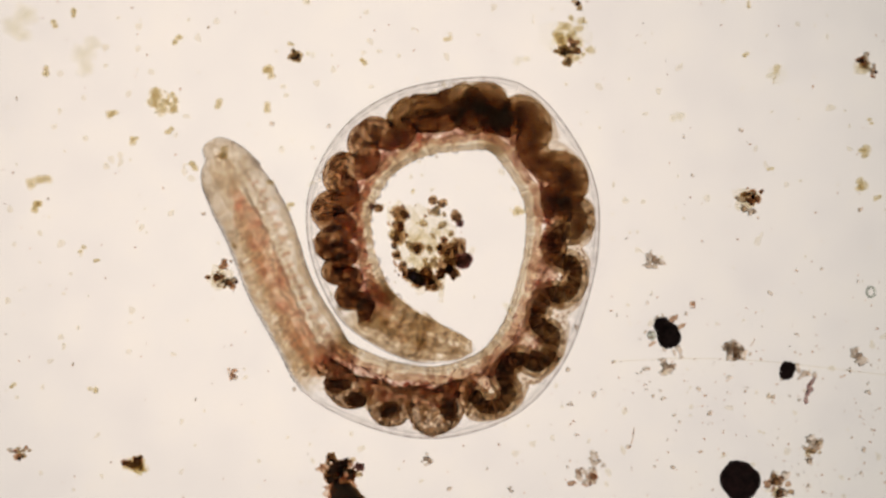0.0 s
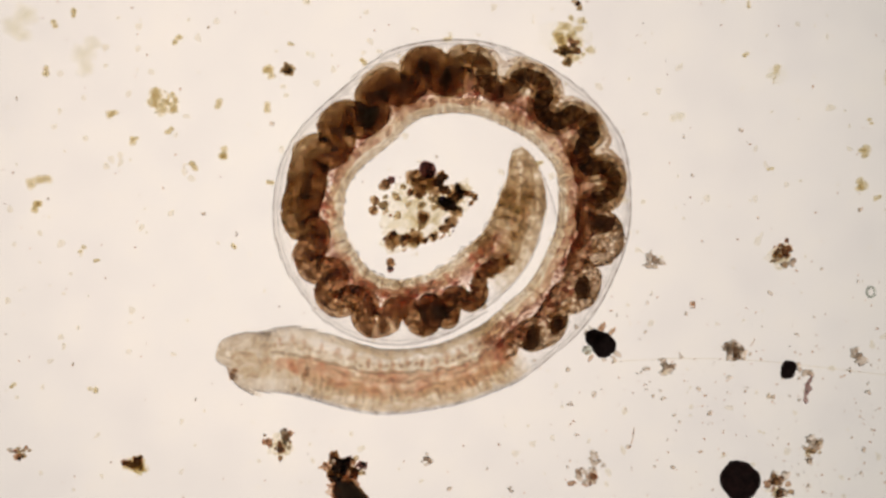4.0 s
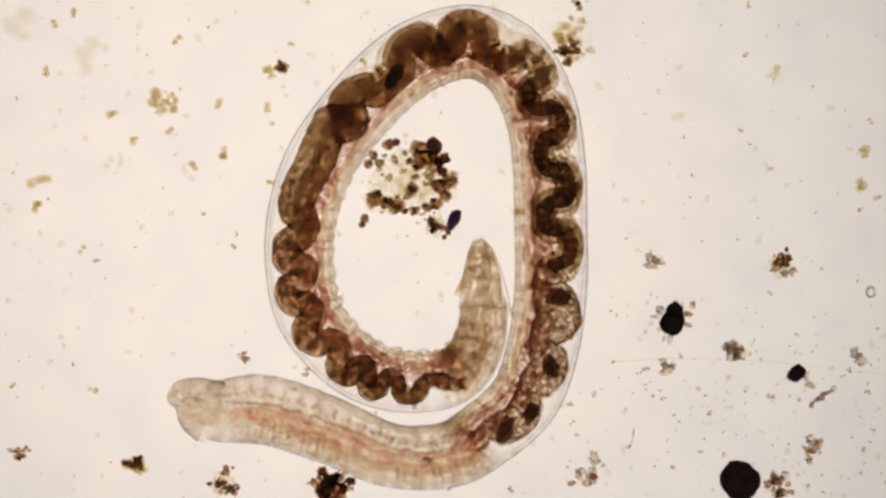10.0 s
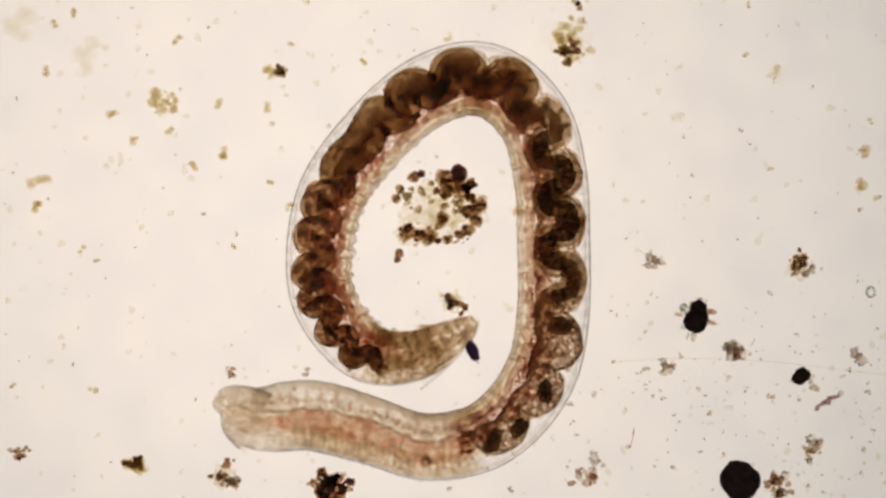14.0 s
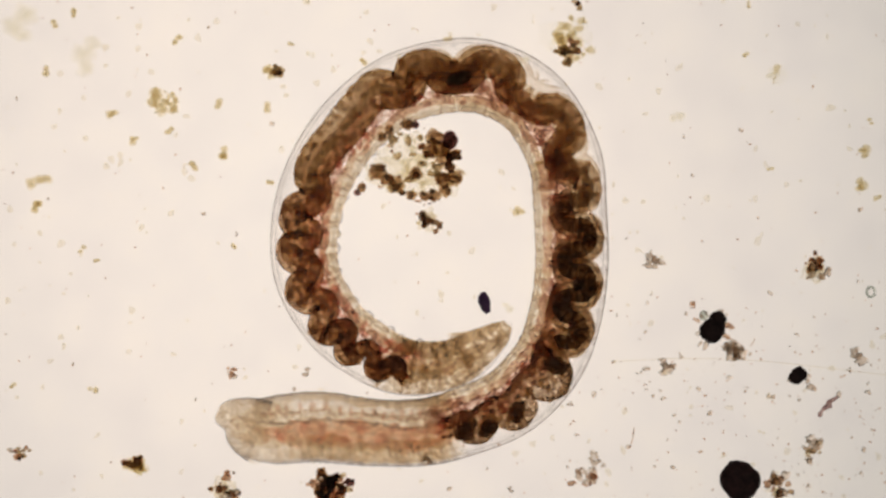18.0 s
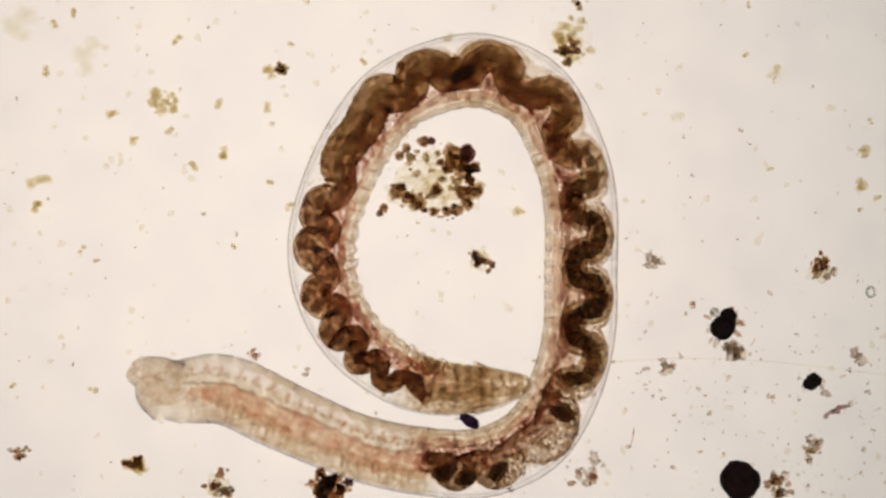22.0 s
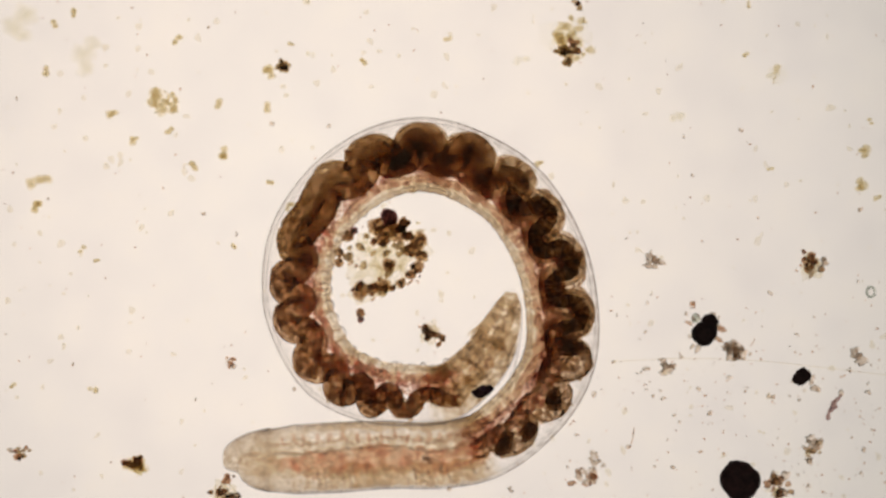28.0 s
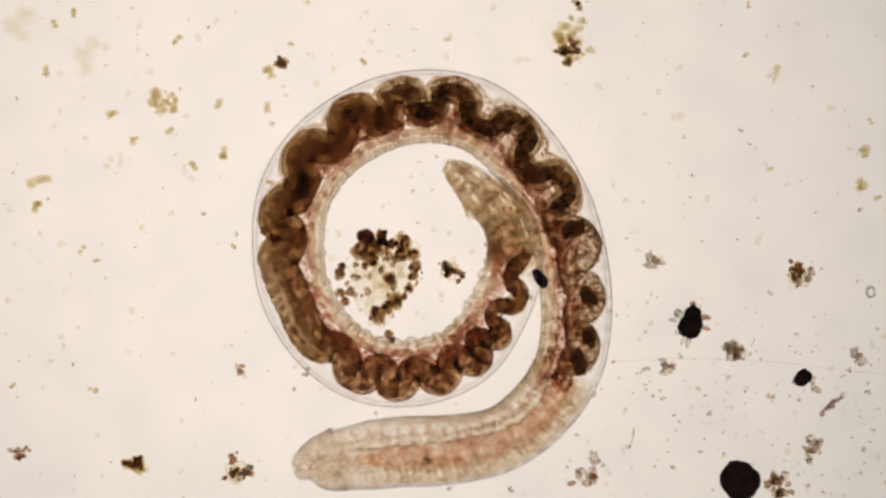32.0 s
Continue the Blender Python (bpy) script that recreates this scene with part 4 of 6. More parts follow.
def drifters():
    """The things that the worm stirs about; returned by name."""
    d = {}
    d["clot"] = clump("dark_clot", 0, 0, 26, 6, (DARK, BARK), 31, "black ragged clot with small clear crumbs", (0.14, 0.3))
    rng = random.Random(8)
    for x, y, r in ((4, -5, 23), (-9, 14, 15), (0, 4, 18)):
        part("core", mesh_of("core", *lumps([(0, 0, 0, r, r * 0.95, r * 0.8)], rng, 3, 0.13, (1.0, 0.9)), SOOT), d["clot"], "solid black middle", Matrix.Translation((x * STEP, y * STEP, r * STEP)))
    for k in range(15):
        a = rng.uniform(0, 6.283) if k < 12 else rng.uniform(3.6, 5.6)
        g = rng.uniform(3, 6.5)
        q = rng.uniform(25, 31) if k < 12 else rng.uniform(28, 36)
        me = mesh_of("crumb", *lumps([(0, 0, 0, g * 1.5, g * .7, g * .6)], rng, 2, 0.4), rng.choice((CRUMB, RUST, CRUMB)))
        part("crumb", me, d["clot"], at=Matrix.Translation((q * math.cos(a) * STEP, q * math.sin(a) * STEP, g * STEP)) @ Matrix.Rotation(a, 4, "Z"))
    part("bead", mesh_of("bead", *lumps([(0, 0, 0, 8, 9, 8)], rng, 3, 0.1), GREY), d["clot"], "clear glassy bead", Matrix.Translation((-27 * STEP, -4 * STEP, 9 * STEP)))
    chip = new("dark_chip")
    part("core", mesh_of("core", *lumps([(0, 0, 11, 13, 18, 11), (-2, 9, 9, 8, 9, 8)], rng, 3, 0.16, (1.0, 0.85)), SOOT), chip, "dark violet-brown flake")
    for x, y, g in ((15, 9, 5), (20, 1, 4), (30, -4, 6), (37, -5, 4), (-10, -14, 3)):
        part("crumb", mesh_of("crumb", *lumps([(0, 0, 0, g * 1.2, g, g * .7)], rng, 2, 0.4), CRUMB), chip, at=Matrix.Translation((x * STEP, y * STEP, g * STEP)))
    d["chip"] = tagged(chip, "small dark chip with clear crumbs beside it", "debris", "drifting debris")
    stick = new("bent_stick")
    for pts, g in (((( -25, -3), (-10, 2), (4, 1), (14, 4)), 4.2), (((-6, 3), (8, 5), (20, 2), (27, 4)), 3.2)):
        part("twig", gut_tube("twig", smooth_path(pts, 6), g, PLUM, rng, 0.45, z=4, sides=10, presence=0.6), stick)
    part("knob", mesh_of("knob", *lumps([(0, 0, 5, 6, 5, 4)], rng, 2, 0.3), CRUMB), stick, at=Matrix.Translation((29 * STEP, 4 * STEP, 0)))
    d["stick"] = tagged(stick, "thin reddish brown twig of sediment", "debris", "drifting debris")
    d["floc"] = clump("brown_floc", 0, 0, 32, 22, (CRUMB, RUST, CRUMB, RUST, BARK), 34, "ragged brown floc of small grains", (0.09, 0.22), loose=1.35, film=HAZE)
    d["low_floc"] = clump("ragged_floc", 0, 0, 32, 24, (CRUMB, RUST, CRUMB, BARK), 35, "ragged brown floc of small grains", (0.1, 0.24), loose=1.35, film=HAZE)
    d["base_clump"] = clump("dark_clump", 0, 0, 44, 80, (BARK, AMBER, RUST, AMBER, PLUM), 36, "dense blackish brown clump of sediment", (0.08, 0.22), loose=1.3, film=TAN)
    part("core", mesh_of("core", *lumps([(2, -2, 24, 27, 24, 20)], random.Random(6), 3, 0.26, (1.15, 1.0, 0.8)), CLOT), d["base_clump"], "solid black middle")
    for g in list(d["base_clump"].children)[:10]:
        g.location.y -= 50 * STEP
    speck = new("dark_speck", mesh_of("dark_speck", *lumps([(0, 0, 8, 8, 11, 7), (5, -4, 7, 7, 6, 6), (-3, 9, 5, 4, 5, 4)], rng, 3, 0.25, (1.1, 0.9, 0.7)), AMBER))
    d["speck"] = tagged(speck, "small dark brown speck", "debris", "drifting debris")
    d["corner_floc"] = clump("brown_floc", 0, 0, 24, 14, (AMBER, CRUMB, RUST), 38, "brown floc near the edge of the field", (0.15, 0.3), film=HAZE)
    d["crumb_floc"] = clump("crumb_floc", 0, 0, 28, 26, (CRUMB, RUST, BARK, CRUMB), 39, "loose floc of brown and violet crumbs", (0.1, 0.24), film=HAZE)
    d["nudged"] = clump("fleck", 0, 0, 15, 9, (CRUMB, RUST), 45, "small reddish brown fleck beside the head", (0.16, 0.36), loose=1.3, soft=(1.0,))
    # the heap inside the worm's coil: a ring of dark lumps round pale grains
    rng = random.Random(40)
    heap = new("grain_heap")
    dark = ((28, 49, 14), (56, 43, 15), (21, 25, 13), (47, 9, 15), (63, -23, 15), (41, -26, 12), (47, -46, 11), (-5, -16, 12), (-37, -34, 13), (-73, -12, 15), (-12, -54, 9),
            (11, -55, 9), (29, -54, 11), (-64, 50, 9), (-20, 71, 10), (-100, -40, 8), (-56, -26, 12), (36, 33, 12), (56, -5, 9), (-51, 62, 8), (-108, -49, 6), (-6, 71, 7))
    for k, (x, y, r) in enumerate(dark):
        round_one = k == 1
        items = [(0, 0, 0, r, r * rng.uniform(.85, 1), r * .8)]
        if not round_one:
            items += [(r * rng.uniform(-.8, .8), r * rng.uniform(-.8, .8), 0, r * .42, r * rng.uniform(.36, .42), r * .4) for n in range(2)]
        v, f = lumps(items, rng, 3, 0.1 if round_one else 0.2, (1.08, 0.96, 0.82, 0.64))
        me = mesh_of("grain", v, f, PLUM if r < 8 or round_one else BARK, presence=[0.6 if round_one else 0.33] * len(v))
        part("grain", me, heap, "violet-black round lump" if round_one else "dark lump", Matrix.Translation((x * STEP, y * STEP, (r + rng.uniform(0, 8)) * STEP)))
    for k in range(26):
        a, q, r = rng.uniform(0, 6.283), rng.uniform(58, 84), rng.uniform(1.5, 4)
        me = mesh_of("crumb", *lumps([(0, 0, 0, r * 1.3, r * rng.uniform(.6, 1), r * .8)], rng, 2, 0.5), rng.choice((RUST, CRUMB, PLUM)))
        part("crumb", me, heap, "fine loose bit", Matrix.Translation((q * math.cos(a) * 1.05 * STEP, q * math.sin(a) * 0.85 * STEP, (r + rng.uniform(0, 8)) * STEP)))
    for x, y, r in ((-28, 20, 34), (20, -8, 44), (-44, -14, 34), (10, 30, 34), (40, -36, 28), (-10, -30, 36)):
        me = mesh_of("film", *lumps([(0, 0, 0, r, r * 0.75, r * 0.4)], rng, 3, 0.45), rng.choice((HAZE, FLECK, SMUDGE)))
        part("film", me, heap, "thin see-through film between the grains", Matrix.Translation((x * STEP, y * STEP, r * 0.5 * STEP)))
    for k in range(40):
        a, q, r = rng.uniform(0, 6.283), 66 * math.sqrt(rng.uniform(0, 1)), rng.uniform(3, 10)
        me = mesh_of("grain", *lumps([(0, 0, 0, r, r * rng.uniform(.6, 1), r * .8)], rng, 3, 0.36, (1.0, 0.7)), rng.choice((AMBER, AMBER, RUST, AMBER, BARK)))
        part("grain", me, heap, at=Matrix.Translation((q * math.cos(a) * 1.1 * STEP, q * math.sin(a) * STEP, (r + rng.uniform(0, 10)) * STEP)))
    d["heap"] = tagged(heap, "loose heap of blackish lumps and amber grains inside the coil", "debris", "drifting debris")
    pel = new("black_pellet", mesh_of("black_pellet", *lumps([(0, 0, 9, 18, 10, 9)], random.Random(3), 3, 0.18), INK))
    d["pellet"] = tagged(pel, "small blue-black oblong pellet", "pellet", "drifting debris")
    return d


worm, pieces, gut, pouches = build_worm()
litter()
drift = drifters()


# ---- what moves ----
# how far the flanks of the stretched fore body draw in, in shares of its girth: times and shares
SLIM = ((0, 0.5, 1, 1.5, 2, 2.3, 2.5, 3.5, 5.5, 6, 6.5, 7, 9, 12, 13, 13.5, 32), (0.03, 0.11, 0.13, 0.24, 0.24, 0.07, 0.02, 0.03, 0.11, 0.18, 0.02, 0, 0.04, 0.04, 0.07, 0, 0))


def body_row(t, folds, *points):
    """Where every piece of the worm is at t seconds, from points along its middle line, head to tail;
    folds: where the gut's outer turns lie along that line, in thousandths of its length."""
    line = smooth_path(points, 12)
    way = np.concatenate(([0.0], np.cumsum(np.hypot(*np.diff(line, axis=0).T))))
    turns = np.array(folds) * way[-1] / 1000
    known = (0.0, turns[0] - 0.6 * (turns[1] - turns[0]), turns[8] + 0.45 * (turns[9] - turns[8]), turns[18], way[-1])
    share = np.interp(way, known, (0, GUT_FROM, GUT_MARK, GUT_TO, 1))
    # even out the stretch along the body
    kernel = np.hanning(41)
    share = np.convolve(np.pad(share, 20, mode="reflect", reflect_type="odd"), kernel / kernel.sum(), mode="valid")
    share[0], share[-1] = 0.0, 1.0

    def middle(s):
        return np.array([np.interp(s, share, line[:, k]) for k in (0, 1)])

    def heading(s):
        d = middle(s + 0.014) - middle(s - 0.014)
        return d / np.hypot(*d)

    rows = []
    slim = float(np.interp(t, *SLIM))
    for ob, s, side in pieces:
        d = heading(s)
        drawn = side * slim * girth(s) * float(np.interp(s, (0.06, 0.11, 0.17, 0.222), (0.0, 1.0, 1.0, 0.0)))
        p = spot(*(middle(s) - drawn * np.array((d[1], -d[0]))), AXIS)
        rows.append((t, pose(p.x, p.y, p.z, 0, 0, math.degrees(math.atan2(-d[1], d[0])))))
    place = spread(turns)

    def square(w):
        m = np.array([np.interp(w, way, line[:, k]) for k in (0, 1)])
        d = np.array([np.interp(w + 30, way, line[:, k]) - np.interp(w - 30, way, line[:, k]) for k in (0, 1)])
        return m, d / np.hypot(*d)

    def gut_at(p):
        m, d = square(place(bent(p)))
        return m + gut_offset(p) * np.array((d[1], -d[0]))
    for ob, p in gut:
        d = gut_at(p + 0.02) - gut_at(p - 0.02)
        p = spot(*gut_at(p), AXIS)
        rows.append((t, pose(p.x, p.y, p.z, 0, 0, math.degrees(math.atan2(-d[1], d[0])))))
    for ob, p in pouches:
        m, d = square(place(p))
        p = spot(*m, AXIS)
        rows.append((t, pose(p.x, p.y, p.z, 0, 0, math.degrees(math.atan2(-d[1], d[0])))))
    return rows


def track(ob, h, *rows):
    """Key a drifting thing: (seconds, x, y, turn) each."""
    out = []
    for t, x, y, turn in rows:
        p = spot(x, y, h)
        out.append((t, pose(p.x, p.y, p.z, 0, 0, turn)))
    walk(ob, out)


def motions():
    rows = [
        body_row(0, (239, 278, 311, 363, 416, 478, 527, 559, 616, 649, 670, 708, 748, 785, 816, 842, 863, 886, 908), (372, 258), (408, 315), (456, 400), (497, 510), (548, 600), (585, 655), (680, 700), (780, 712), (880, 679), (939, 615), (972, 535), (994, 439), (990, 340), (940, 250), (885, 205), (800, 205), (719, 223), (650, 270), (605, 350), (603, 430), (630, 510), (665, 555), (740, 600), (835, 618)),
        body_row(0.5, (217, 257, 294, 348, 410, 461, 505, 545, 600, 636, 662, 707, 749, 779, 814, 844, 862, 886, 911), (365, 262), (405, 325), (445, 410), (480, 490), (525, 570), (580, 625), (680, 680), (780, 705), (880, 690), (955, 635), (1000, 555), (1005, 460), (995, 370), (960, 280), (905, 220), (850, 187), (770, 170), (680, 185), (615, 245), (592, 320), (600, 400), (640, 480), (690, 540), (735, 575), (820, 582), (930, 570)),
        body_row(1, (233, 271, 310, 360, 426, 462, 499, 542, 593, 630, 660, 713, 756, 778, 815, 850, 864, 889, 916), (355, 220), (385, 280), (425, 360), (465, 450), (510, 545), (575, 615), (670, 665), (770, 688), (880, 678), (957, 637), (1002, 567), (1019, 470), (1005, 370), (960, 290), (890, 215), (820, 180), (730, 171), (645, 203), (593, 255), (560, 330), (580, 420), (630, 500), (710, 555), (775, 575), (860, 550), (945, 500)),
        body_row(1.5, (242, 285, 323, 386, 440, 481, 521, 570, 622, 665, 693, 739, 771, 794, 831, 860, 877, 896, 917), (380, 172), (415, 245), (430, 320), (460, 420), (490, 510), (535, 575), (590, 615), (680, 660), (780, 690), (880, 685), (960, 645), (1020, 590), (1040, 510), (1030, 410), (1000, 320), (950, 245), (885, 200), (825, 178), (730, 175), (650, 215), (615, 280), (615, 350), (650, 440), (720, 520), (815, 562), (900, 555), (985, 490)),
        body_row(2, (277, 323, 357, 430, 469, 511, 553, 605, 658, 705, 732, 773, 799, 823, 860, 886, 905, 921, 936), (388, 180), (410, 250), (440, 320), (480, 420), (530, 525), (590, 600), (660, 655), (750, 703), (850, 723), (937, 710), (1003, 660), (1034, 589), (1030, 490), (994, 390), (941, 313), (874, 247), (797, 207), (735, 201), (661, 221), (607, 290), (625, 370), (680, 450), (737, 533), (800, 590), (880, 620), (965, 605)),
        body_row(2.3, (259, 304, 332, 376, 417, 455, 493, 539, 570, 607, 647, 690, 741, 779, 808, 838, 861, 880, 914), (368, 545), (430, 600), (520, 640), (620, 690), (720, 705), (805, 690), (880, 651), (948, 581), (984, 490), (989, 400), (960, 310), (895, 230), (800, 198), (720, 215), (640, 255), (580, 320), (548, 410), (558, 500), (607, 562), (680, 595), (760, 575), (830, 530), (905, 438)),
        body_row(2.5, (242, 288, 319, 364, 406, 446, 489, 533, 567, 604, 645, 690, 737, 773, 807, 838, 860, 883, 918), (368, 535), (430, 590), (510, 630), (600, 680), (700, 708), (800, 700), (890, 660), (960, 600), (1005, 510), (1012, 410), (990, 310), (930, 220), (860, 180), (790, 175), (720, 190), (640, 235), (580, 300), (548, 400), (570, 490), (640, 570), (730, 602), (810, 585), (870, 535), (895, 450), (895, 355)),
        body_row(3, (260, 297, 327, 363, 399, 434, 478, 508, 540, 573, 615, 661, 700, 730, 773, 810, 827, 856, 894), (450, 640), (520, 670), (610, 680), (710, 690), (800, 682), (870, 655), (930, 605), (982, 529), (1010, 440), (1002, 340), (952, 252), (880, 204), (800, 185), (720, 200), (665, 230), (600, 280), (555, 350), (545, 420), (560, 490), (633, 552), (730, 580), (810, 560), (870, 510), (890, 420), (880, 290)),
        body_row(3.5, (263, 308, 344, 388, 433, 475, 526, 560, 598, 633, 668, 706, 741, 768, 804, 836, 852, 877, 910), (400, 640), (480, 655), (570, 648), (690, 668), (790, 655), (860, 630), (905, 605), (990, 530), (1035, 440), (1043, 360), (1020, 270), (955, 190), (870, 155), (780, 150), (700, 170), (635, 215), (570, 280), (545, 370), (560, 460), (620, 525), (710, 540), (800, 520), (880, 470), (925, 380), (910, 285)),
        body_row(5.5, (259, 299, 332, 374, 417, 456, 491, 516, 547, 586, 621, 659, 702, 742, 775, 815, 833, 862, 904), (370, 535), (450, 595), (540, 640), (630, 700), (730, 722), (820, 705), (900, 650), (980, 570), (1050, 460), (1063, 360), (1055, 270), (1010, 180), (930, 130), (830, 128), (730, 155), (640, 225), (590, 310), (578, 400), (600, 500), (650, 590), (720, 625), (810, 580), (880, 490), (910, 430), (925, 320), (940, 185)),
        body_row(6, (286, 332, 369, 418, 467, 511, 549, 576, 610, 647, 673, 702, 737, 769, 794, 826, 840, 862, 896), (385, 515), (450, 565), (540, 600), (620, 655), (720, 705), (820, 700), (930, 660), (998, 589), (1049, 490), (1067, 390), (1055, 300), (1010, 210), (930, 155), (840, 153), (763, 185), (690, 240), (639, 320), (624, 411), (658, 501), (731, 573), (829, 587), (900, 550), (935, 480), (955, 380), (930, 230)),
        body_row(6.5, (294, 334, 362, 401, 444, 475, 503, 528, 555, 584, 620, 664, 702, 736, 771, 806, 833, 860, 904), (465, 590), (540, 630), (640, 650), (740, 690), (840, 712), (930, 685), (1000, 630), (1030, 550), (1030, 460), (1005, 370), (940, 300), (860, 250), (770, 220), (690, 215), (600, 225), (530, 280), (510, 360), (545, 440), (630, 520), (720, 570), (810, 585), (870, 570), (900, 490), (885, 370)),
        body_row(6.7, (299, 347, 378, 424, 475, 510, 542, 572, 603, 627, 658, 698, 728, 753, 784, 811, 836, 859, 895), (402, 645), (450, 668), (530, 668), (640, 685), (760, 700), (860, 682), (968, 625), (1033, 520), (1035, 430), (1003, 335), (940, 265), (860, 245), (790, 242), (700, 265), (619, 307), (542, 358), (520, 430), (535, 510), (595, 565), (670, 572), (750, 552), (815, 515), (855, 458)),
        body_row(7, (249, 287, 318, 369, 422, 455, 508, 546, 587, 629, 662, 715, 755, 785, 813, 842, 862, 889, 912), (425, 740), (500, 755), (600, 745), (700, 750), (780, 725), (835, 680), (888, 592), (930, 480), (965, 370), (983, 270), (946, 188), (897, 133), (820, 128), (745, 150), (670, 205), (600, 280), (555, 370), (548, 450), (580, 540), (620, 600), (650, 620), (720, 640), (800, 615)),
        body_row(7.5, (252, 286, 320, 368, 416, 454, 494, 535, 573, 615, 647, 707, 746, 777, 809, 836, 858, 882, 906), (410, 815), (490, 810), (580, 765), (680, 745), (780, 720), (850, 680), (910, 590), (938, 480), (945, 370), (938, 260), (905, 160), (830, 110), (745, 125), (660, 170), (590, 230), (530, 310), (510, 390), (540, 480), (590, 560), (650, 600), (730, 615), (815, 550)),
        body_row(8, (252, 284, 321, 368, 412, 455, 485, 529, 566, 608, 640, 707, 745, 775, 812, 837, 861, 882, 907), (335, 745), (400, 770), (500, 752), (610, 762), (720, 775), (820, 745), (892, 692), (932, 600), (957, 500), (962, 390), (963, 280), (953, 177), (900, 99), (820, 75), (735, 99), (655, 155), (588, 234), (530, 340), (520, 430), (550, 520), (620, 585), (715, 600), (790, 585), (870, 475)),
        body_row(9, (242, 285, 317, 366, 408, 451, 487, 536, 572, 623, 650, 701, 738, 766, 795, 826, 847, 869, 903), (302, 705), (380, 735), (480, 735), (580, 760), (690, 795), (790, 790), (862, 762), (930, 690), (965, 600), (972, 500), (972, 390), (972, 290), (955, 190), (910, 110), (835, 72), (760, 88), (698, 128), (620, 210), (565, 290), (535, 380), (530, 460), (555, 550), (620, 630), (700, 660), (790, 650), (850, 580), (862, 430)),
        body_row(10, (250, 291, 323, 371, 412, 455, 491, 538, 572, 625, 650, 698, 734, 762, 790, 820, 840, 863, 897), (295, 690), (370, 725), (470, 725), (580, 760), (690, 805), (790, 805), (850, 775), (925, 710), (960, 620), (975, 510), (975, 400), (972, 290), (955, 190), (910, 110), (840, 75), (760, 90), (690, 135), (620, 210), (565, 290), (535, 380), (530, 470), (550, 560), (620, 640), (710, 675), (810, 660), (855, 570), (848, 405)),
        body_row(12, (245, 285, 318, 367, 408, 450, 489, 533, 564, 623, 648, 694, 730, 761, 788, 817, 839, 863, 902), (285, 680), (360, 720), (460, 720), (560, 755), (680, 810), (780, 815), (850, 790), (919, 730), (962, 639), (977, 530), (975, 420), (972, 310), (960, 200), (915, 115), (840, 75), (760, 90), (690, 135), (620, 205), (565, 290), (534, 390), (533, 480), (560, 570), (618, 643), (710, 680), (820, 655), (860, 550), (842, 388)),
        body_row(12.5, (251, 293, 329, 379, 424, 462, 498, 545, 576, 622, 657, 691, 726, 754, 784, 819, 840, 860, 895), (285, 680), (360, 720), (460, 720), (560, 755), (680, 810), (780, 815), (850, 790), (920, 730), (965, 640), (978, 530), (975, 420), (972, 310), (960, 200), (915, 115), (840, 75), (760, 90), (690, 135), (620, 205), (565, 290), (535, 390), (535, 480), (560, 570), (620, 640), (710, 680), (820, 655), (860, 550), (842, 388)),
        body_row(12.7, (270, 315, 354, 406, 453, 491, 528, 577, 610, 649, 686, 713, 745, 770, 800, 834, 853, 870, 902), (288, 680), (360, 722), (460, 720), (560, 760), (680, 810), (780, 815), (855, 785), (920, 720), (965, 630), (980, 530), (978, 420), (978, 310), (960, 210), (910, 130), (840, 95), (760, 110), (690, 145), (635, 220), (600, 300), (590, 390), (590, 480), (600, 560), (650, 630), (720, 670), (790, 660), (860, 590), (878, 450)),
        body_row(12.8, (277, 323, 363, 417, 465, 503, 540, 591, 624, 660, 697, 721, 752, 776, 805, 838, 857, 873, 903), (290, 670), (360, 712), (460, 720), (560, 755), (680, 808), (780, 815), (855, 785), (920, 720), (965, 630), (982, 530), (980, 420), (978, 310), (957, 215), (905, 150), (840, 132), (765, 145), (695, 190), (640, 265), (615, 340), (605, 420), (600, 500), (605, 570), (625, 640), (690, 690), (770, 700), (840, 680), (888, 640)),
        body_row(12.9, (288, 335, 377, 433, 483, 522, 559, 609, 642, 678, 717, 742, 770, 796, 824, 857, 883, 898, 914), (291, 667), (360, 711), (460, 720), (560, 755), (680, 806), (780, 815), (855, 785), (920, 720), (965, 630), (982, 530), (980, 420), (978, 310), (956, 218), (905, 153), (840, 134), (773, 143), (706, 188), (651, 263), (628, 340), (618, 427), (612, 507), (620, 577), (645, 640), (712, 692), (780, 715), (848, 707)),
        body_row(13, (293, 342, 384, 441, 493, 532, 573, 618, 651, 687, 730, 755, 782, 807, 832, 867, 895, 913, 924), (292, 665), (360, 710), (460, 720), (560, 755), (680, 805), (780, 815), (855, 785), (920, 720), (965, 630), (982, 530), (980, 420), (978, 310), (955, 220), (905, 155), (840, 135), (780, 140), (715, 185), (660, 260), (635, 340), (624, 430), (620, 510), (630, 580), (655, 640), (720, 690), (822, 722)),
        body_row(13.2, (276, 323, 365, 421, 472, 511, 551, 596, 631, 668, 710, 740, 769, 795, 822, 855, 884, 903, 917), (340, 680), (400, 715), (480, 725), (580, 755), (680, 800), (780, 815), (860, 790), (920, 725), (965, 630), (980, 530), (980, 420), (975, 310), (950, 205), (890, 130), (810, 120), (730, 155), (650, 225), (600, 310), (570, 400), (570, 470), (600, 550), (645, 612), (700, 652), (780, 700), (865, 735)),
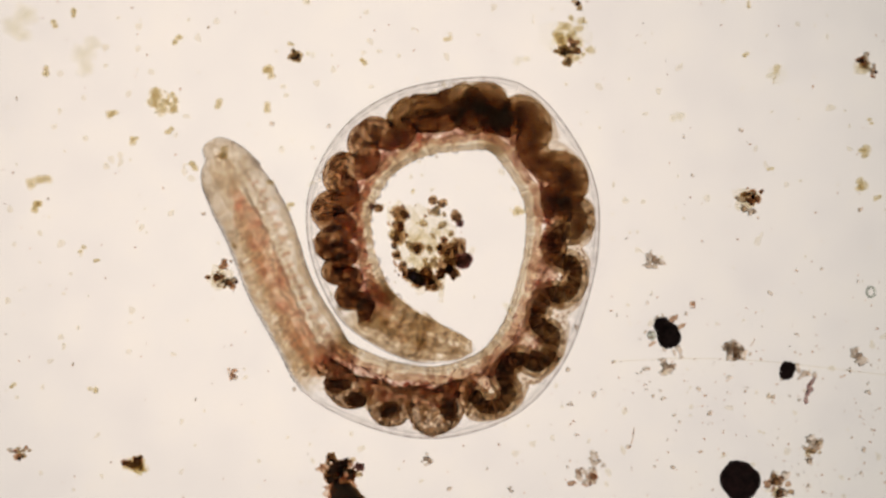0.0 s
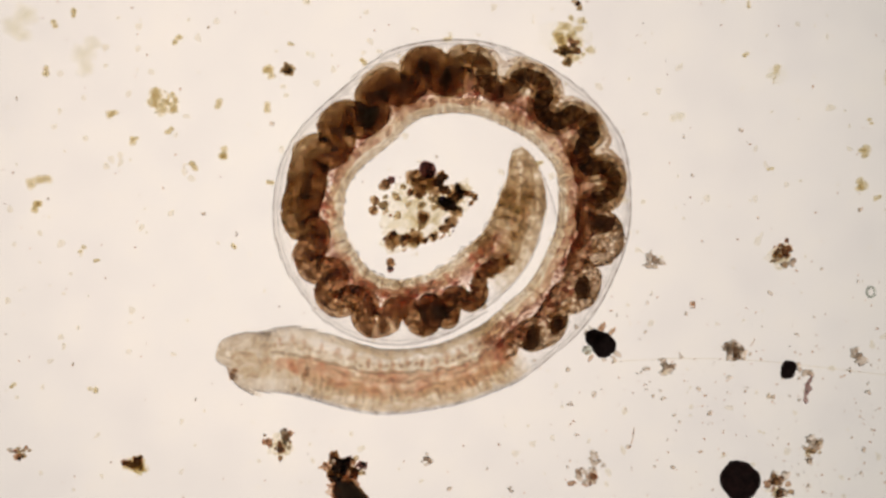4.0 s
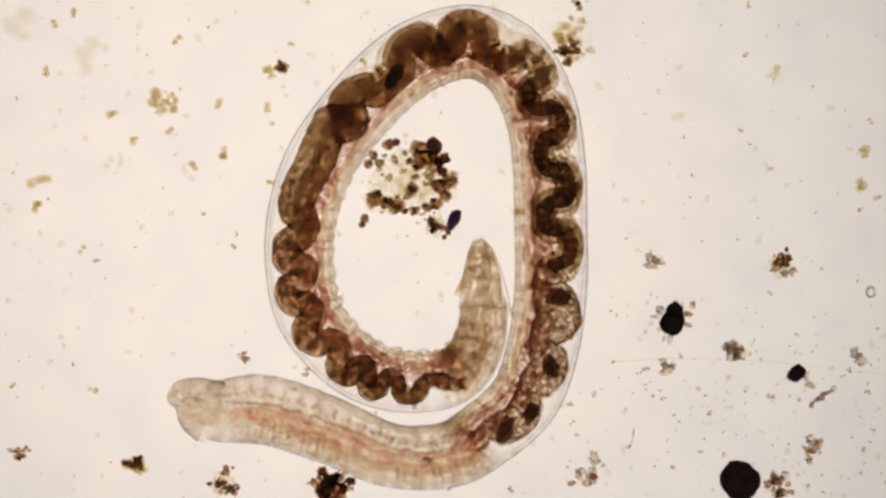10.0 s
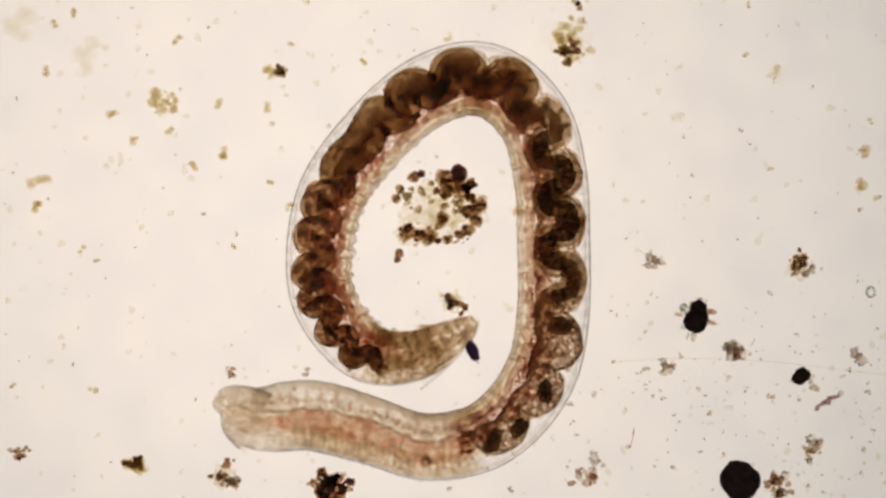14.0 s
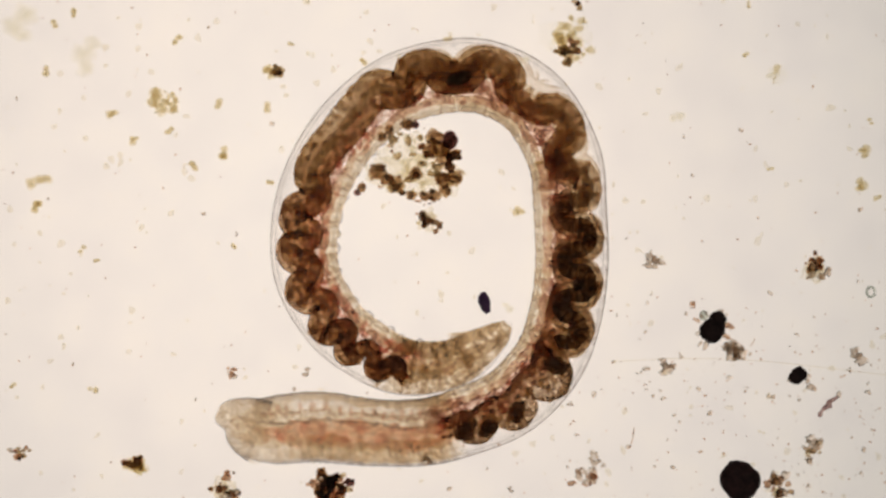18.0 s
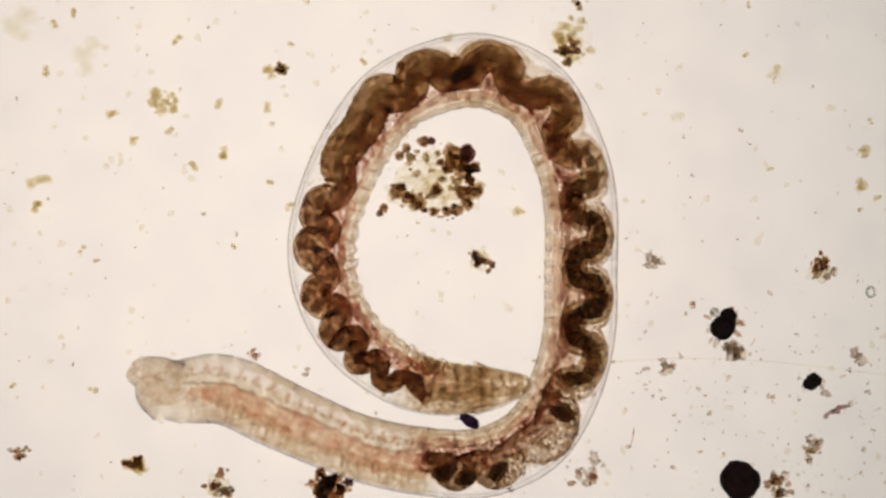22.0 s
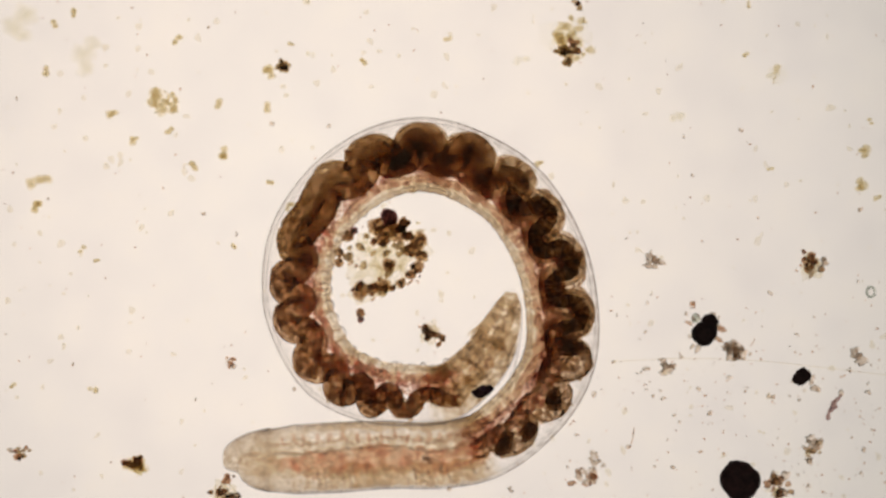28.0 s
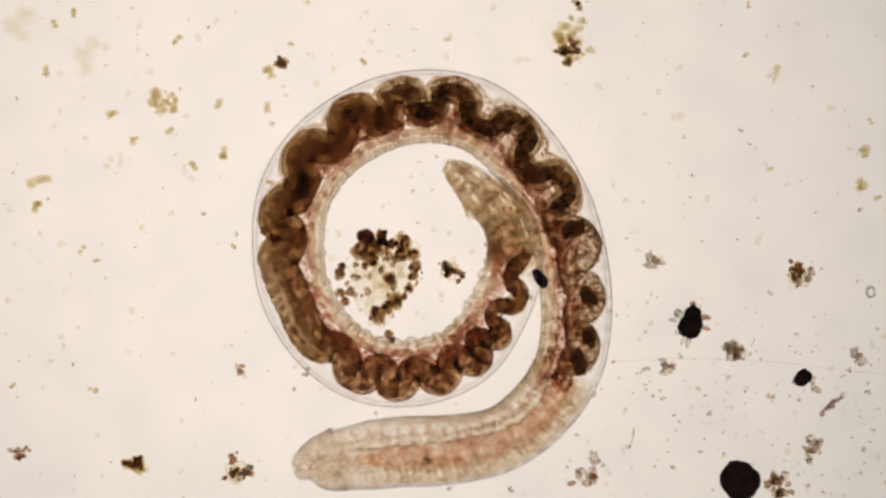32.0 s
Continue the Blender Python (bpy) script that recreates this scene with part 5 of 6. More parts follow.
        body_row(13.5, (234, 283, 325, 383, 435, 476, 519, 566, 604, 644, 685, 721, 753, 781, 809, 838, 866, 888, 905), (428, 710), (480, 750), (560, 745), (660, 770), (760, 785), (850, 775), (920, 720), (965, 630), (980, 530), (980, 420), (975, 310), (950, 200), (890, 125), (810, 115), (720, 160), (640, 235), (580, 330), (545, 430), (550, 510), (600, 590), (690, 650), (790, 665), (890, 640)),
        body_row(14, (249, 296, 334, 388, 437, 476, 517, 560, 602, 643, 680, 724, 760, 789, 818, 839, 866, 891, 914), (385, 705), (450, 740), (550, 735), (650, 760), (750, 790), (850, 775), (920, 720), (965, 640), (980, 540), (980, 430), (975, 320), (950, 220), (890, 155), (820, 140), (735, 175), (650, 255), (590, 340), (567, 430), (570, 520), (610, 590), (665, 630), (750, 625), (842, 570)),
        body_row(14.5, (247, 291, 327, 378, 425, 462, 502, 543, 584, 625, 663, 708, 745, 775, 805, 827, 853, 879, 902), (360, 690), (420, 730), (520, 735), (620, 765), (720, 800), (850, 795), (930, 740), (980, 650), (990, 550), (985, 440), (975, 330), (955, 220), (890, 140), (810, 120), (740, 135), (650, 205), (590, 290), (550, 380), (545, 470), (580, 560), (650, 630), (740, 665), (840, 620), (900, 520)),
        body_row(16.5, (247, 293, 326, 373, 419, 459, 499, 537, 585, 629, 666, 710, 753, 779, 811, 836, 859, 887, 911), (325, 655), (390, 710), (490, 715), (590, 755), (700, 810), (800, 835), (860, 835), (950, 800), (1010, 720), (1010, 610), (1000, 500), (980, 390), (975, 290), (965, 180), (920, 110), (830, 85), (735, 120), (660, 180), (600, 270), (560, 370), (555, 460), (580, 560), (640, 650), (730, 700), (820, 695), (880, 600), (890, 480)),
        body_row(17, (230, 276, 309, 355, 400, 440, 480, 517, 566, 612, 650, 694, 741, 767, 799, 827, 850, 878, 904), (322, 655), (390, 705), (490, 712), (590, 755), (700, 810), (800, 835), (860, 835), (956, 801), (1016, 720), (1013, 610), (999, 500), (980, 390), (975, 290), (963, 180), (918, 112), (830, 89), (738, 120), (661, 181), (600, 270), (565, 370), (561, 460), (585, 558), (640, 650), (730, 700), (820, 700), (885, 600), (890, 475)),
        body_row(17.3, (269, 319, 357, 410, 456, 499, 535, 579, 614, 652, 693, 726, 755, 781, 809, 842, 867, 888, 908), (318, 652), (390, 702), (490, 711), (590, 755), (700, 810), (800, 835), (860, 835), (955, 803), (1018, 720), (1020, 615), (1005, 505), (982, 395), (978, 295), (960, 195), (910, 135), (840, 115), (760, 130), (690, 180), (645, 260), (620, 350), (608, 430), (605, 510), (612, 580), (650, 650), (720, 690), (800, 700), (870, 650), (925, 550)),
        body_row(17.4, (282, 334, 373, 428, 475, 518, 553, 600, 630, 665, 707, 737, 760, 785, 813, 846, 873, 891, 909), (315, 650), (390, 700), (490, 710), (590, 755), (700, 810), (800, 835), (860, 835), (955, 805), (1020, 720), (1025, 620), (1012, 510), (990, 400), (965, 310), (915, 230), (850, 195), (770, 202), (690, 250), (632, 316), (608, 399), (606, 480), (618, 560), (650, 620), (700, 670), (780, 705), (880, 690)),
        body_row(17.5, (302, 353, 392, 447, 494, 538, 575, 624, 663, 697, 734, 764, 785, 807, 831, 860, 882, 898, 914), (318, 650), (390, 700), (490, 710), (590, 755), (700, 810), (800, 835), (860, 835), (955, 805), (1020, 720), (1025, 620), (1010, 510), (985, 400), (965, 300), (910, 220), (840, 205), (770, 220), (690, 280), (640, 350), (615, 430), (605, 510), (610, 590), (625, 660), (690, 715), (780, 755)),
        body_row(18, (205, 238, 272, 312, 349, 385, 425, 474, 542, 593, 637, 703, 746, 774, 805, 836, 860, 886, 906), (392, 735), (460, 760), (560, 755), (660, 765), (740, 765), (805, 752), (902, 712), (970, 640), (1000, 560), (1012, 470), (1009, 370), (999, 279), (948, 187), (870, 140), (790, 135), (700, 161), (620, 225), (565, 310), (540, 400), (545, 490), (590, 570), (650, 620), (720, 650), (810, 640), (905, 575)),
        body_row(18.5, (207, 239, 276, 321, 360, 400, 441, 489, 556, 605, 648, 708, 750, 778, 808, 838, 860, 886, 908), (362, 725), (440, 755), (540, 748), (640, 760), (720, 768), (790, 760), (890, 725), (970, 650), (1010, 560), (1022, 460), (1020, 360), (1010, 260), (955, 165), (870, 125), (785, 125), (690, 160), (610, 225), (565, 310), (540, 400), (545, 490), (590, 570), (660, 630), (745, 665), (840, 630), (905, 540)),
        body_row(19, (211, 241, 278, 326, 366, 408, 448, 494, 555, 604, 645, 702, 743, 772, 802, 832, 854, 879, 903), (325, 700), (400, 735), (500, 735), (620, 755), (710, 760), (780, 755), (880, 730), (970, 660), (1015, 560), (1025, 460), (1022, 360), (1010, 260), (955, 160), (870, 115), (785, 120), (690, 155), (610, 220), (560, 310), (545, 400), (550, 490), (590, 580), (660, 640), (755, 675), (860, 630), (930, 535)),
        body_row(20, (221, 247, 286, 340, 382, 427, 466, 507, 560, 607, 648, 699, 740, 772, 803, 833, 854, 881, 909), (258, 680), (330, 715), (430, 710), (540, 750), (650, 790), (740, 800), (840, 805), (935, 765), (990, 683), (1016, 580), (1022, 480), (1022, 370), (1010, 270), (955, 155), (870, 115), (780, 120), (692, 158), (618, 228), (572, 311), (550, 400), (555, 490), (590, 580), (650, 650), (730, 695), (800, 695), (880, 635), (930, 525)),
        body_row(21, (221, 249, 290, 346, 390, 436, 479, 524, 577, 624, 663, 709, 751, 780, 812, 840, 862, 887, 915), (232, 660), (300, 700), (400, 700), (510, 745), (630, 795), (740, 810), (850, 810), (940, 760), (990, 680), (1015, 580), (1022, 480), (1022, 370), (1010, 270), (955, 155), (870, 115), (780, 120), (690, 155), (615, 225), (570, 310), (550, 400), (555, 490), (590, 580), (650, 655), (730, 700), (800, 695), (880, 640), (928, 525)),
        body_row(21.5, (256, 287, 332, 394, 442, 492, 541, 591, 648, 692, 723, 758, 792, 815, 840, 863, 881, 900, 923), (230, 650), (300, 690), (400, 695), (510, 740), (630, 795), (740, 815), (850, 815), (940, 765), (995, 690), (1025, 590), (1030, 480), (1030, 370), (1015, 280), (960, 190), (880, 145), (810, 140), (720, 185), (655, 255), (625, 340), (620, 430), (625, 510), (640, 570), (660, 620), (740, 650), (830, 640)),
        body_row(22, (246, 275, 316, 371, 415, 459, 504, 551, 602, 648, 685, 727, 770, 796, 829, 855, 878, 900, 929), (225, 650), (300, 690), (400, 690), (510, 740), (630, 790), (740, 815), (850, 820), (943, 778), (998, 692), (1025, 590), (1028, 480), (1028, 370), (1010, 280), (955, 175), (875, 130), (795, 130), (700, 170), (640, 240), (595, 330), (570, 420), (575, 500), (610, 580), (670, 640), (745, 680), (840, 690), (935, 680)),
        body_row(22.5, (235, 266, 309, 363, 408, 455, 500, 547, 599, 645, 680, 721, 762, 789, 818, 845, 865, 888, 916), (222, 650), (298, 690), (400, 690), (510, 742), (630, 795), (742, 818), (850, 820), (950, 780), (1012, 700), (1028, 600), (1028, 490), (1028, 380), (1012, 285), (955, 172), (875, 128), (795, 130), (700, 168), (635, 245), (590, 335), (570, 420), (572, 500), (605, 580), (665, 645), (765, 690), (860, 692), (975, 660)),
        body_row(23, (240, 272, 315, 366, 411, 459, 503, 549, 601, 646, 681, 724, 765, 795, 824, 852, 872, 895, 925), (220, 645), (295, 690), (400, 690), (510, 745), (630, 800), (745, 820), (850, 820), (950, 780), (1005, 700), (1025, 600), (1028, 500), (1028, 390), (1015, 290), (955, 175), (875, 130), (795, 130), (700, 170), (630, 250), (590, 340), (570, 420), (570, 500), (600, 580), (660, 650), (780, 695), (870, 695), (965, 660)),
        body_row(24, (235, 270, 312, 356, 400, 449, 490, 534, 583, 627, 663, 711, 752, 786, 814, 846, 863, 889, 922), (218, 650), (295, 690), (400, 690), (510, 745), (630, 800), (745, 820), (850, 825), (960, 785), (1030, 710), (1040, 610), (1032, 500), (1028, 390), (1015, 290), (955, 165), (875, 125), (785, 130), (690, 175), (621, 250), (581, 340), (560, 430), (568, 519), (603, 598), (660, 665), (790, 710), (890, 695), (995, 630)),
        body_row(25.5, (238, 279, 320, 364, 411, 460, 502, 547, 595, 637, 673, 716, 754, 784, 813, 842, 861, 885, 918), (210, 650), (290, 690), (400, 690), (510, 745), (630, 800), (745, 825), (850, 828), (960, 790), (1035, 710), (1045, 610), (1032, 500), (1028, 390), (1015, 290), (955, 165), (875, 120), (785, 130), (690, 175), (620, 250), (580, 340), (562, 430), (567, 520), (605, 600), (665, 670), (800, 712), (900, 690), (992, 620)),
        body_row(27.5, (258, 308, 347, 390, 442, 491, 533, 579, 626, 665, 698, 735, 767, 792, 821, 846, 866, 887, 919), (262, 685), (340, 720), (440, 715), (550, 755), (670, 810), (800, 825), (900, 805), (990, 750), (1050, 670), (1075, 590), (1065, 490), (1050, 390), (1020, 300), (960, 220), (880, 185), (800, 190), (725, 220), (650, 280), (605, 360), (595, 450), (610, 540), (660, 620), (730, 670), (850, 680), (940, 630), (975, 540)),
        body_row(28, (241, 284, 316, 352, 396, 437, 471, 510, 549, 588, 629, 674, 712, 743, 779, 809, 834, 860, 900), (400, 815), (480, 815), (580, 810), (680, 805), (780, 805), (865, 785), (944, 719), (989, 640), (995, 550), (973, 449), (914, 351), (830, 295), (750, 274), (670, 290), (593, 343), (540, 420), (525, 500), (535, 570), (580, 650), (650, 690), (730, 700), (800, 690), (870, 620), (910, 515)),
        body_row(28.5, (239, 284, 317, 374, 428, 479, 526, 576, 624, 669, 702, 739, 772, 798, 823, 850, 870, 891, 921), (455, 835), (530, 815), (630, 785), (720, 790), (800, 800), (880, 800), (960, 760), (1020, 690), (1045, 600), (1030, 510), (990, 420), (930, 350), (860, 300), (780, 262), (700, 258), (620, 280), (560, 340), (550, 420), (580, 510), (630, 590), (700, 655), (800, 690), (880, 690), (955, 660)),
        body_row(29, (258, 287, 307, 361, 403, 443, 482, 521, 558, 607, 646, 689, 727, 759, 784, 818, 841, 864, 897), (470, 925), (540, 870), (620, 825), (700, 800), (800, 780), (900, 725), (948, 660), (969, 580), (956, 490), (930, 400), (870, 320), (790, 265), (710, 255), (640, 265), (569, 307), (507, 369), (485, 450), (488, 530), (517, 612), (590, 670), (680, 700), (780, 700), (850, 630), (880, 525)),
        body_row(29.5, (223, 259, 283, 339, 388, 431, 475, 519, 560, 617, 653, 700, 742, 769, 797, 833, 857, 880, 908), (592, 842), (660, 815), (760, 775), (850, 715), (930, 640), (975, 560), (980, 480), (960, 400), (910, 330), (830, 280), (740, 262), (655, 272), (585, 300), (525, 345), (480, 405), (470, 465), (480, 530), (510, 595), (570, 645), (650, 668), (730, 662), (835, 610), (875, 530), (862, 440)),
        body_row(30, (235, 271, 295, 340, 387, 423, 464, 503, 540, 600, 636, 688, 735, 760, 792, 831, 858, 881, 906), (620, 930), (690, 850), (760, 790), (840, 720), (940, 620), (985, 530), (985, 440), (963, 369), (901, 289), (820, 240), (740, 235), (650, 250), (570, 300), (510, 360), (475, 440), (480, 520), (520, 600), (590, 650), (680, 670), (770, 649), (840, 600), (880, 545), (875, 450), (835, 335)),
        body_row(30.5, (218, 255, 283, 329, 382, 425, 469, 507, 548, 604, 640, 691, 735, 762, 790, 824, 847, 873, 903), (640, 930), (710, 840), (780, 780), (860, 700), (945, 630), (980, 550), (975, 460), (950, 370), (900, 300), (820, 245), (720, 235), (640, 245), (560, 295), (500, 370), (478, 450), (480, 530), (520, 610), (590, 670), (690, 690), (770, 655), (830, 600), (870, 510), (860, 420), (785, 325)),
        body_row(31, (244, 276, 306, 347, 399, 443, 486, 517, 558, 608, 647, 699, 742, 773, 800, 830, 851, 883, 918), (560, 910), (640, 850), (730, 800), (830, 770), (910, 710), (960, 650), (1000, 570), (1005, 480), (985, 390), (930, 310), (860, 250), (770, 225), (680, 230), (600, 260), (530, 310), (490, 380), (480, 460), (503, 545), (550, 609), (622, 656), (710, 664), (800, 640), (860, 580), (905, 490), (880, 400), (785, 335)),
        body_row(32, (242, 280, 316, 360, 409, 458, 493, 529, 571, 615, 650, 704, 746, 774, 804, 830, 851, 880, 912), (520, 835), (600, 815), (700, 800), (800, 795), (890, 775), (960, 720), (1005, 650), (1020, 570), (1015, 480), (990, 380), (940, 290), (870, 220), (790, 190), (700, 195), (620, 230), (560, 280), (520, 350), (510, 430), (523, 519), (576, 604), (652, 654), (740, 659), (820, 630), (870, 570), (910, 470), (890, 380), (785, 285)),
    ]
    for k, (ob, *rest) in enumerate(pieces + gut + pouches):
        walk(ob, [r[k] for r in rows])
    track(drift["clot"], 0, (0, 1180, 590, 0), (0.5, 1235, 578, -15), (1, 1238, 578, -20), (1.5, 1265, 572, -30), (2, 1263, 568, -30), (2.5, 1170, 583, -20), (3, 1095, 585, 0), (3.5, 1063, 607, 20), (5.5, 1065, 608, 20), (6, 1120, 605, 10), (6.5, 1168, 573, 0), (7, 1075, 598, 0), (7.5, 1098, 592, 0), (8, 1130, 578, -20), (9, 1180, 568, -40), (10, 1190, 566, -45), (12, 1203, 563, -45), (12.7, 1213, 563, -45), (13, 1215, 560, -45), (14, 1232, 562, -45), (14.5, 1250, 560, -45), (16.5, 1255, 552, -45), (17, 1258, 550, -45), (17.5, 1272, 550, -45), (18, 1262, 580, -60), (18.5, 1268, 578, -60), (19, 1267, 576, -60), (20, 1275, 576, -60), (21.5, 1280, 575, -60), (23, 1283, 574, -60), (25.5, 1284, 575, -60), (27.5, 1325, 575, -60), (28, 1248, 585, -60), (28.5, 1293, 565, -60), (29, 1200, 583, -40), (29.5, 1180, 580, -40), (30, 1200, 572, -50), (30.5, 1198, 566, -45), (31, 1210, 572, -50), (32, 1222, 572, -45))
    track(drift["chip"], 0, (0, 1393, 657, 0), (1, 1413, 662, 0), (2, 1417, 662, 0), (2.5, 1407, 660, 0), (3, 1390, 655, 0), (3.5, 1392, 655, 0), (5.5, 1402, 658, 0), (6, 1404, 657, 0), (6.5, 1408, 658, 0), (7, 1391, 657, 0), (8, 1393, 655, 0), (9, 1407, 660, -30), (10, 1409, 662, -30), (13, 1411, 664, -30), (14, 1417, 667, -30), (14.5, 1422, 670, -30), (17, 1428, 674, -30), (18, 1411, 666, -30), (19, 1419, 668, -30), (20, 1430, 673, -30), (23, 1437, 677, -30), (25.5, 1438, 677, -30), (27.5, 1441, 680, -30), (28, 1418, 668, -30), (28.5, 1439, 677, -30), (29, 1411, 664, -30), (30, 1417, 667, -30), (32, 1420, 670, -30))
    track(drift["stick"], 0, (0, 1433, 692, 65), (1, 1442, 697, 55), (3, 1428, 690, 75), (6, 1438, 692, 60), (8, 1437, 690, 65), (9, 1450, 703, 35), (10, 1452, 706, 30), (13, 1456, 710, 25), (14, 1463, 713, 25), (16.5, 1474, 722, 20), (18, 1465, 720, 40), (19, 1470, 720, 35), (20, 1476, 725, 25), (25.5, 1483, 732, 18), (27.5, 1492, 738, 18), (28, 1475, 722, 55), (28.5, 1490, 735, 20), (29, 1470, 720, 65), (30, 1466, 718, 40), (32, 1470, 720, 35))
    track(drift["floc"], 0, (0, 1325, 355, 0), (0.5, 1343, 350, 5), (1, 1368, 345, 10), (1.5, 1387, 340, 10), (2, 1356, 340, 10), (2.5, 1355, 408, 30), (3, 1345, 440, 40), (3.5, 1380, 447, 40), (5.5, 1392, 460, 40), (6, 1408, 447, 40), (6.5, 1418, 440, 40), (7, 1370, 478, 40), (7.5, 1368, 475, 40), (8, 1372, 470, 40), (9, 1383, 467, 40), (10, 1385, 468, 40), (12, 1388, 470, 45), (13, 1397, 470, 45), (14, 1417, 470, 60), (14.5, 1433, 470, 60), (17, 1432, 470, 60), (17.5, 1437, 468, 60), (18, 1445, 475, 60), (20, 1450, 475, 60), (23, 1457, 475, 60), (25.5, 1460, 472, 60), (27.5, 1483, 460, 90), (28, 1438, 468, 90), (28.5, 1443, 460, 90), (29, 1400, 470, 90), (29.5, 1390, 480, 80), (30, 1408, 480, 90), (31, 1412, 480, 90), (32, 1415, 485, 90))
    track(drift["low_floc"], 0, (0, 395, 488, 0), (0.5, 410, 545, 15), (1, 415, 545, 20), (1.5, 405, 515, 20), (2, 440, 520, 20), (2.5, 435, 695, 60), (3, 470, 730, 60), (3.5, 498, 770, 90), (5.5, 470, 795, 90), (6, 482, 770, 90), (6.5, 520, 765, 60), (7, 437, 822, 30), (7.5, 410, 840, 30), (8, 395, 835, 30), (9, 398, 855, 0), (10, 398, 853, 0), (12, 398, 855, 0), (12.7, 393, 845, 0), (13, 395, 845, 0), (13.5, 395, 855, 0), (14, 400, 840, 0), (14.5, 395, 860, 0), (17, 395, 863, 0), (17.5, 390, 835, -20), (18, 400, 862, 0), (19, 400, 868, 0), (21, 400, 866, 0), (21.5, 385, 855, 0), (23, 400, 865, 0), (25.5, 402, 868, 0), (27.5, 405, 870, 0), (28, 400, 868, 0), (28.5, 405, 830, 0), (29, 392, 855, 0), (29.5, 430, 845, 20), (30, 445, 838, 30), (31, 435, 830, 30), (32, 420, 830, 30))
    track(drift["base_clump"], 0, (0, 612, 835, 0), (2, 617, 832, 0), (3.5, 617, 832, 0), (6, 618, 832, 0), (6.5, 617, 832, 0), (7, 610, 858, 0), (7.5, 598, 862, 0), (8, 598, 860, 0), (9, 597, 860, 0), (17, 595, 862, 0), (25.5, 592, 862, 0), (27.5, 597, 866, 0), (28, 600, 925, 0), (28.5, 602, 940, 0), (32, 602, 940, 0))
    track(drift["speck"], 0, (0, 522, 100, 0), (1, 502, 105, 0), (2, 511, 111, 0), (3, 511, 120, 0), (3.5, 509, 122, 0), (6, 508, 130, 0), (6.5, 507, 117, 0), (7, 498, 119, 0), (8, 495, 127, 0), (9, 498, 118, 0), (13, 494, 128, 0), (17, 499, 120, 0), (18, 490, 127, 0), (20, 496, 125, 0), (23, 497, 122, 0), (28, 500, 118, 0), (29, 498, 117, 0), (32, 497, 112, 0))
    track(drift["corner_floc"], 0, (0, 1530, 118, 0), (1, 1530, 120, 0), (2, 1528, 122, 0), (3, 1535, 138, 0), (3.5, 1562, 138, 0), (5.5, 1600, 140, 0), (32, 1605, 140, 0))
    track(drift["nudged"], 0, (0, 405, 660, 0), (8, 405, 658, 0), (9, 425, 634, 30), (12.5, 423, 636, 30), (13, 375, 642, 0), (14, 402, 657, 0), (17, 412, 632, 20), (18, 404, 658, 0), (20, 425, 630, 30), (22, 443, 630, 40), (24, 425, 618, 30), (25.5, 425, 618, 30), (27.5, 402, 640, 0), (28, 402, 640, 0), (30, 413, 653, 0), (32, 418, 652, 0))
    track(drift["heap"], 0, (0, 755, 435, -60), (0.5, 760, 402, -50), (1, 760, 400, -50), (1.5, 815, 400, -30), (2, 845, 455, -20), (2.5, 710, 440, 20), (3, 720, 440, 20), (3.5, 735, 370, 40), (5.5, 755, 370, 40), (6, 835, 400, 66), (6.5, 700, 410, 20), (7, 765, 345, -12), (7.5, 710, 315, -30), (8, 720, 305, -8), (9, 735, 315, 18), (10, 728, 318, 18), (12, 728, 318, 18), (12.5, 728, 318, 18), (12.7, 775, 330, 25), (12.8, 795, 378, 36), (13, 808, 385, 36), (13.2, 765, 360, 28), (13.5, 748, 345, 20), (14, 780, 370, 25), (14.5, 742, 315, 10), (16.5, 742, 318, 5), (17, 742, 318, 5), (17.2, 742, 318, 5), (17.4, 800, 430, 18), (17.5, 805, 450, 20), (18, 740, 292, 0), (18.5, 745, 297, 0), (19, 745, 297, 0), (20, 745, 300, 0), (21, 745, 300, 0), (21.5, 815, 335, 15), (22, 775, 320, 5), (23, 765, 318, 0), (24, 765, 320, 0), (25.5, 765, 320, 0), (27.5, 765, 385, 25), (28, 680, 455, 45), (28.5, 755, 465, 55), (29, 635, 480, 65), (29.5, 622, 500, 68), (30, 645, 505, 72), (30.5, 640, 515, 74), (31, 655, 495, 72), (32, 675, 485, 75))
